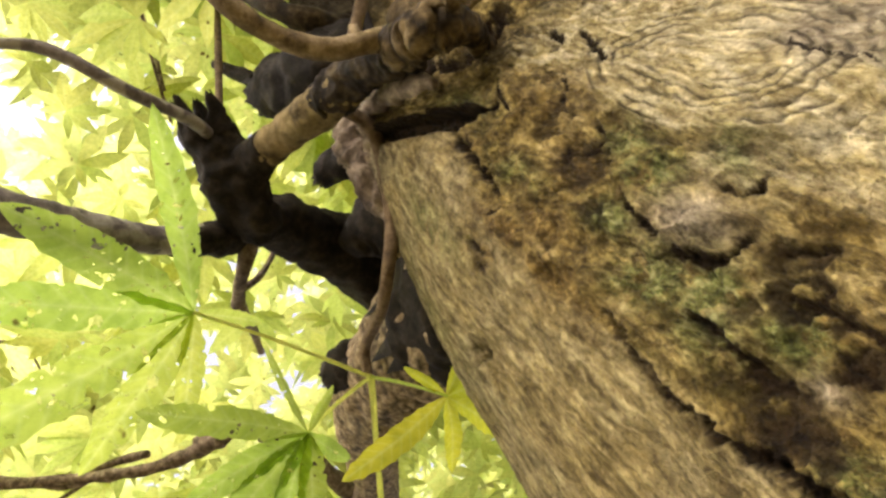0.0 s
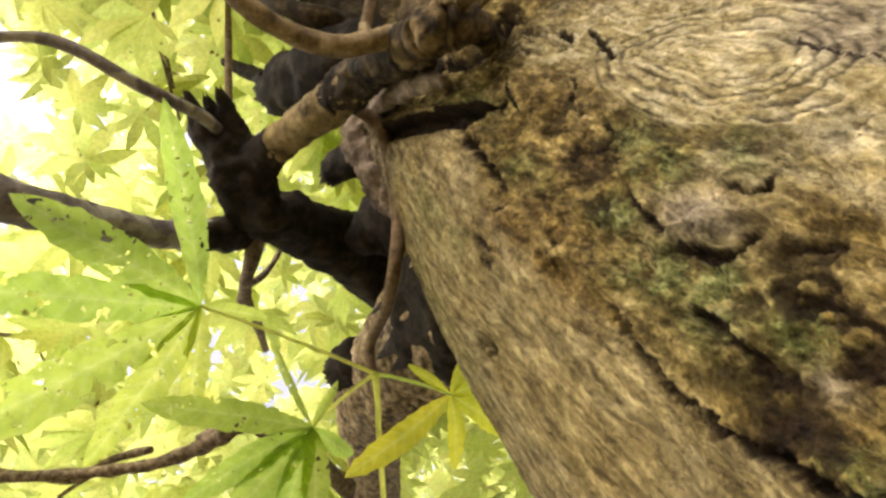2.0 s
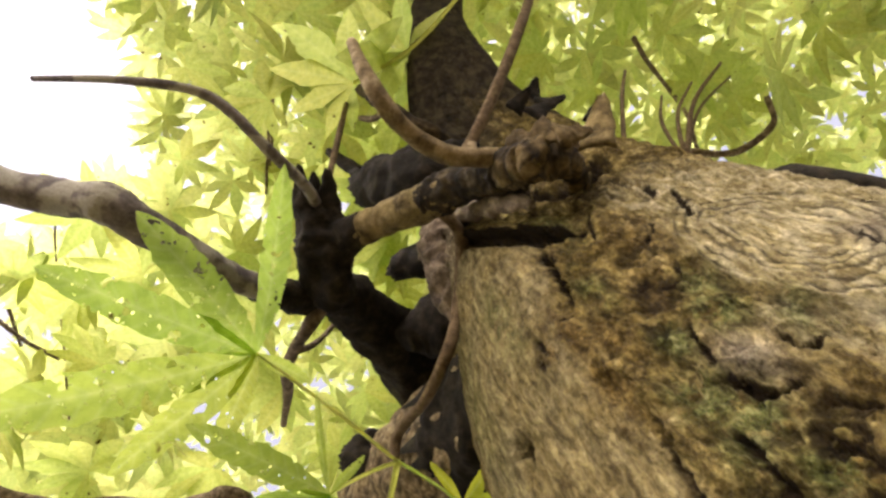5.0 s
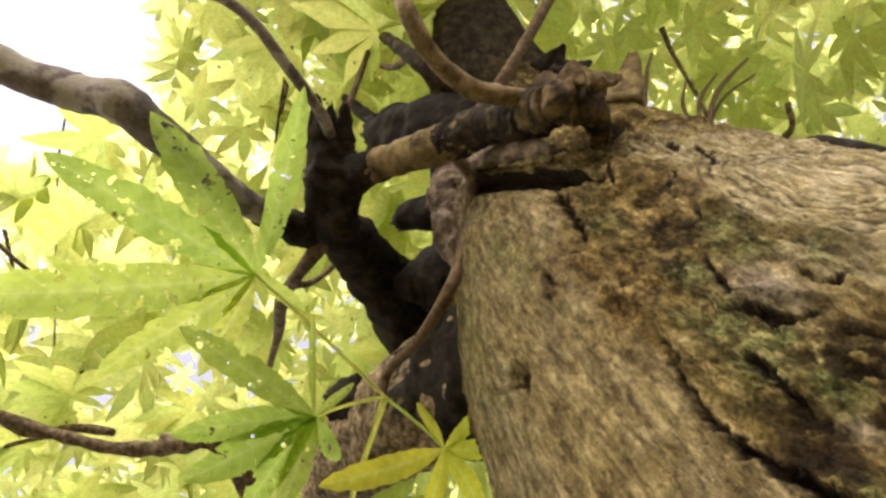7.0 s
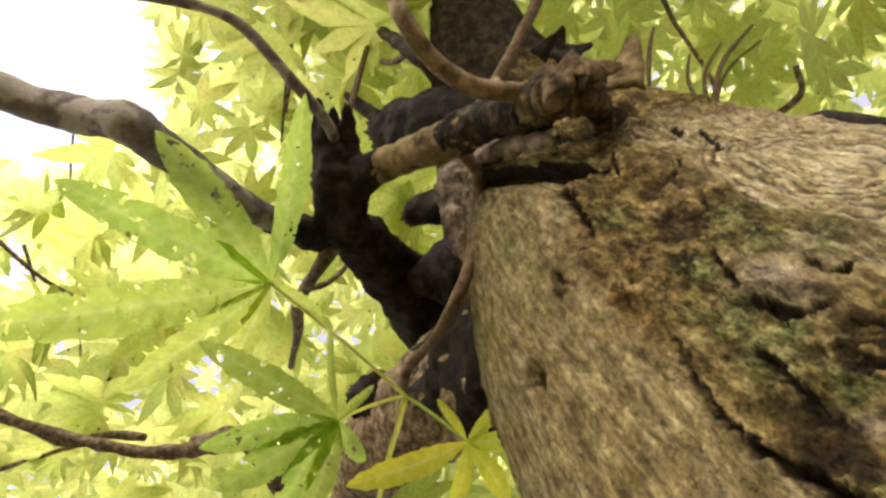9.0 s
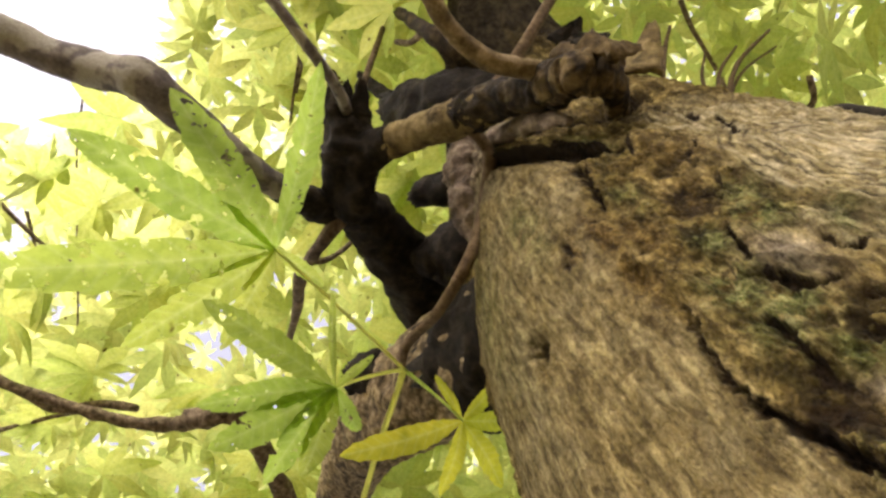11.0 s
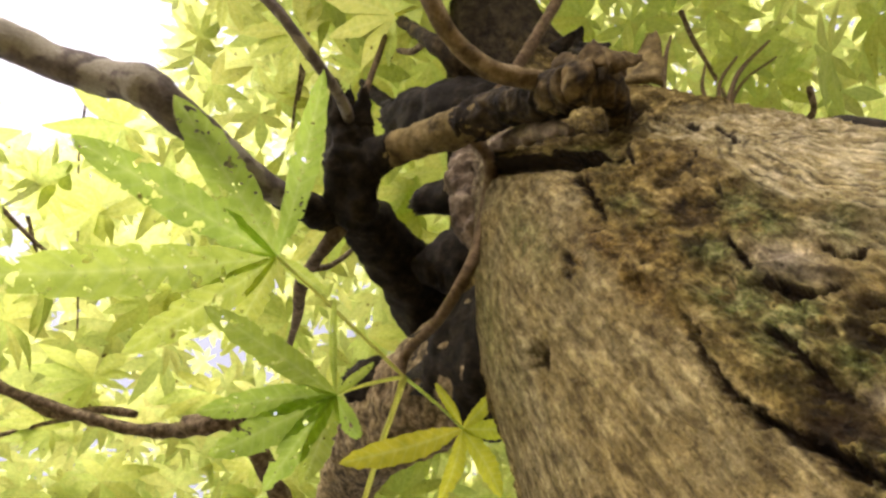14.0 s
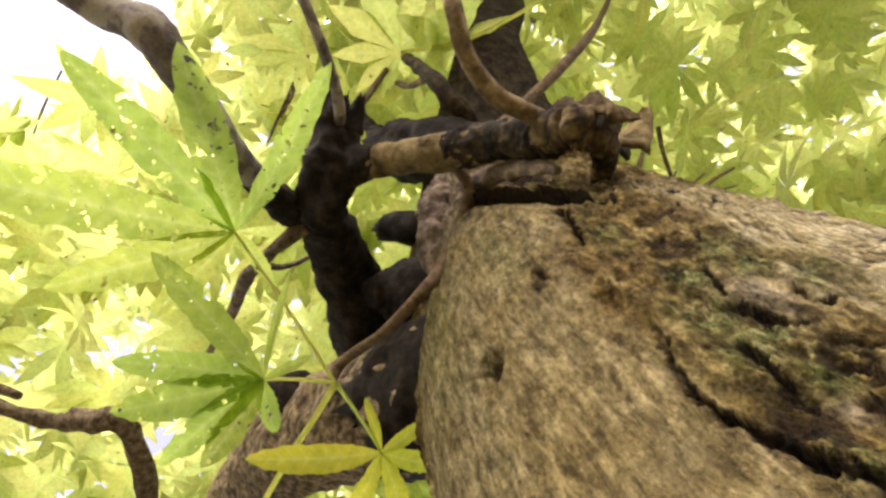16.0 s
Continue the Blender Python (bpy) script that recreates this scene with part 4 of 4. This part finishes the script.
def lobed_leaf(hub, tip, up, lobes, material, foot, label, seed):
    """A leaf with lobes of its own: each is degrees from the middle lobe, length, half width, droop (centimetres)."""
    rng = random.Random(seed)
    verts, faces, rib, along, n = [], [], [], [], 24
    for ang, length, half, droop in lobes:
        a = radians(ang)
        d, q = Vector((math.cos(a), math.sin(a), 0)), Vector((-math.sin(a), math.cos(a), 0))
        bend, tw, start = rng.uniform(-0.10, 0.10), rng.uniform(-0.4, 0.4), len(verts)
        for i in range(n + 1):
            u = i / n
            w = half * (u ** 0.75 * (1 - u) ** 0.7) / 0.60 * (1 + 0.10 * (i % 3 == 0) * (0.2 < u < 0.95)) * (1 + 0.07 * rng.uniform(-1, 1))
            w = max(w, 0.03 * (1 - u))
            mid = d * length * u + q * bend * length * u * u - Vector((0, 0, droop * u * u + 0.08 * math.sin(7 * u + seed)))
            for v in (1, 0.5, 0, -0.5, -1):
                verts.append(0.01 * (mid + q * w * v + Vector((0, 0, 0.22 * w * abs(v) + tw * w * v * u))))
                rib.append(1.0 - abs(v))
                along.append(u)
        for i in range(n):
            for j in range(4):
                p = start + 5 * i + j
                faces.append((p, p + 1, p + 6, p + 5))
    at = turned(hub, tip, up)
    ob = mesh_object("leaf", verts, faces, material, tree, label)
    ob.matrix_local = at
    ob.data.attributes.new("rib", "FLOAT", "POINT").data.foreach_set("value", rib)
    ob.data.attributes.new("along", "FLOAT", "POINT").data.foreach_set("value", along)
    inv = at.inverted()
    a, b = cm(*foot), cm(*hub)
    mid = (a + b) / 2 + Vector((0, 0, 0.004))
    path = [inv @ (a.lerp(mid, t).lerp(mid.lerp(b, t), t)) for t in (0, 0.2, 0.4, 0.6, 0.8, 1)]
    mesh_object("petiole", *thin_tube([path], 0.0009, 0.0007, 7), M_PETIOLE, ob, "green leaf stalk")
    return ob


NODE = (3.7, 16.2, 122.4)
lobed_leaf((-3.3, 13.4, 125.4), (-13.0, 11.6, 121.6), (-0.15, -0.30, -1), [(24, 12.0, 1.7, 0.3), (-12, 9.6, 1.4, 0.2), (-40, 8.2, 1.45, 0.1), (-88, 8.8, 1.1, -0.4), (54, 7.6, 1.4, 0.3), (84, 5.2, 1.0, 0.2), (165, 3.2, 0.6, 0.1)],
           M_NEAR, NODE, "large thin green leaf eaten full of holes", 3)
lobed_leaf((0.7, 16.2, 119.6), (-5.0, 16.2, 118.8), (-0.1, -0.35, -1), [(-25, 6.2, 0.95, 0.1), (12, 5.2, 1.0, 0.1), (38, 5.2, 1.15, 0.2), (62, 4.6, 1.0, 0.3), (88, 3.8, 0.85, 0.3), (125, 2.2, 0.6, 0.2), (-72, 4.2, 0.25, -0.4), (-130, 2.0, 0.35, 0.1)],
           M_NEAR, NODE, "green leaf with dark insect holes", 5)
lobed_leaf((7.3, 18.2, 122.6), (2.5, 20.2, 120.6), (-0.1, -0.4, -1), [(0, 6.0, 1.0, 0.3), (-72, 2.7, 0.38, -0.3), (62, 3.6, 0.8, 0.4), (112, 4.2, 0.9, 0.6), (160, 3.4, 0.8, 0.3), (-150, 2.6, 0.6, 0.0)],
           M_YELLOW, NODE, "yellowing leaf with brown spots", 8)
branch("petiole", [(*NODE, 0.17), (3.8, 18.0, 122.6, 0.14), (3.8, 19.8, 122.6, 0.14), (3.7, 22.5, 121.4, 0.13), (3.6, 26, 120, 0.12)], M_PETIOLE, tree, "pale hanging leaf stalk", steps=8, segs=9, rough=0.05, seed=81)
leaf((-0.9, 0.4, 151.5), (-5.1, -2.5, 149), (0, 0, 1), 7.5, 2, "green leaf high beside the stem")
leaf((34, -8.5, 148), (29, -6, 145), (0.2, 0, 1), 7, 1, "spread green leaf")
leaf((-12, 34, 150), (-9, 28, 147), (0, 0.2, 1), 4.0, 4, "small green leaf seen from below")
leaf((3, -3, 152), (-3, -1, 150), (0, 0.1, 1), 7.5, 5, "green leaf with brown blotches")


def way(az, el):
    return Vector((math.cos(radians(el)) * math.cos(radians(az)), math.cos(radians(el)) * math.sin(radians(az)), math.sin(radians(el))))


# openings in the crown: bearing, height in degrees, half width in degrees
# the first two are cut wide so bare sky stands in for glare
GAPS = [(167, 63, 9.5), (190, 56, 13.0), (150, 71, 1.0), (99, 59.5, 1.1), (104, 57, 0.7), (95, 62.5, 0.8), (95, 65, 0.6), (103, 63, 0.5), (90, 57, 0.6), (110, 54, 0.8), (113, 77, 0.6)]
gap_rng = random.Random(5)
for _ in range(26):
    GAPS.append((gap_rng.uniform(80, 165), gap_rng.uniform(52, 80), gap_rng.uniform(0.0, 0.3)))
for _ in range(8):
    GAPS.append((gap_rng.uniform(300, 360), gap_rng.uniform(48, 70), gap_rng.uniform(0.0, 0.2)))
GAPS = [(way(a, e), w) for a, e, w in GAPS]


def open_sky(x, y, z, size, rng):
    """True where a leaf would close one of the openings."""
    d = Vector((x + 1, y - 2, z - 98))
    reach = math.degrees(size / d.length)
    d.normalize()
    for g, wide in GAPS:
        a = math.degrees(math.acos(max(-1, min(1, d.dot(g)))))
        if a < wide + reach * rng.uniform(0.0, 0.55):
            return True
    return False


def build_canopy():
    """The crown overhead and an added skirt that shades the sides: many leaves, those nearest to the trunk as parts of
    their own.
    """
    rng = random.Random(11)
    protos = []
    for kind in range(5):
        v, f, _ = leaf_data(1.0, 7, 4, False, 0.2 + 0.08 * kind, 0.1, 80 + kind)
        protos.append((np.array([tuple(q) for q in v]), f))
    spots = []
    for z0, step in ((180, 8.4), (198, 7.6), (218, 7.6), (240, 7.8), (266, 8.2), (296, 8.8), (330, 9.4)):
        r = 25 + (z0 - 100) * 1.12
        k = int(2 * r / step)
        for i in range(k):
            for j in range(k):
                x = -r + (i + 0.5 * (j % 2) + rng.uniform(-0.45, 0.45)) * step
                y = -r + (j + rng.uniform(-0.45, 0.45)) * step
                z = z0 + rng.gauss(0, 7)
                if z < 190 and math.hypot(x - 8, y + (z - 140) * 0.35) < 9:
                    continue
                spots.append((x + 5, y + 5, z))
    # skirt of leaves, mostly out of view, added to block side light
    for _ in range(1600):
        a, r = radians(rng.uniform(20, 190)), rng.uniform(170, 300)
        spots.append((r * math.cos(a), r * math.sin(a), rng.uniform(90, 330)))
    spots = [(*p, s) for p, s in ((p, rng.uniform(5.5, 9.0)) for p in spots) if not open_sky(*p, s, rng)]
    spots.sort(key=lambda p: p[2] + 0.3 * math.hypot(p[0] - 5, p[1] - 5) + (200 if math.hypot(p[0], p[1]) > 165 else 0))
    far_v, far_f, base = [], [], 0
    for i, (x, y, z, s) in enumerate(spots):
        m = pose(x * 0.01, y * 0.01, z * 0.01, rng.gauss(0, 17), rng.gauss(0, 17), rng.uniform(0, 360))
        if i < 260:
            ob = new("leaf", LEAF_KINDS[i % 6])
            ob.parent = tree
            ob.matrix_local = m @ Matrix.Scale(s * 0.01, 4)
            continue
        v, f = protos[rng.randrange(5)]
        a = np.array(m)
        w = (v * s * 0.01) @ a[:3, :3].T + a[:3, 3]
        far_v.append(w)
        far_f += [tuple(j + base for j in q) for q in f]
        base += len(w)
    me = bpy.data.meshes.new("foliage")
    me.from_pydata(np.concatenate(far_v).tolist(), [], far_f)
    me.materials.append(M_LEAF)
    me.polygons.foreach_set("use_smooth", np.ones(len(me.polygons), dtype=bool))
    me.attributes.new("rib", "FLOAT", "POINT").data.foreach_set("value", [float(i % 3 == 1) for i in range(base)])
    ob = new("foliage", me)
    ob.parent = tree
    tagged(ob, "dense backlit yellow-green lobed leaves overhead", kind="stuff")


build_canopy()
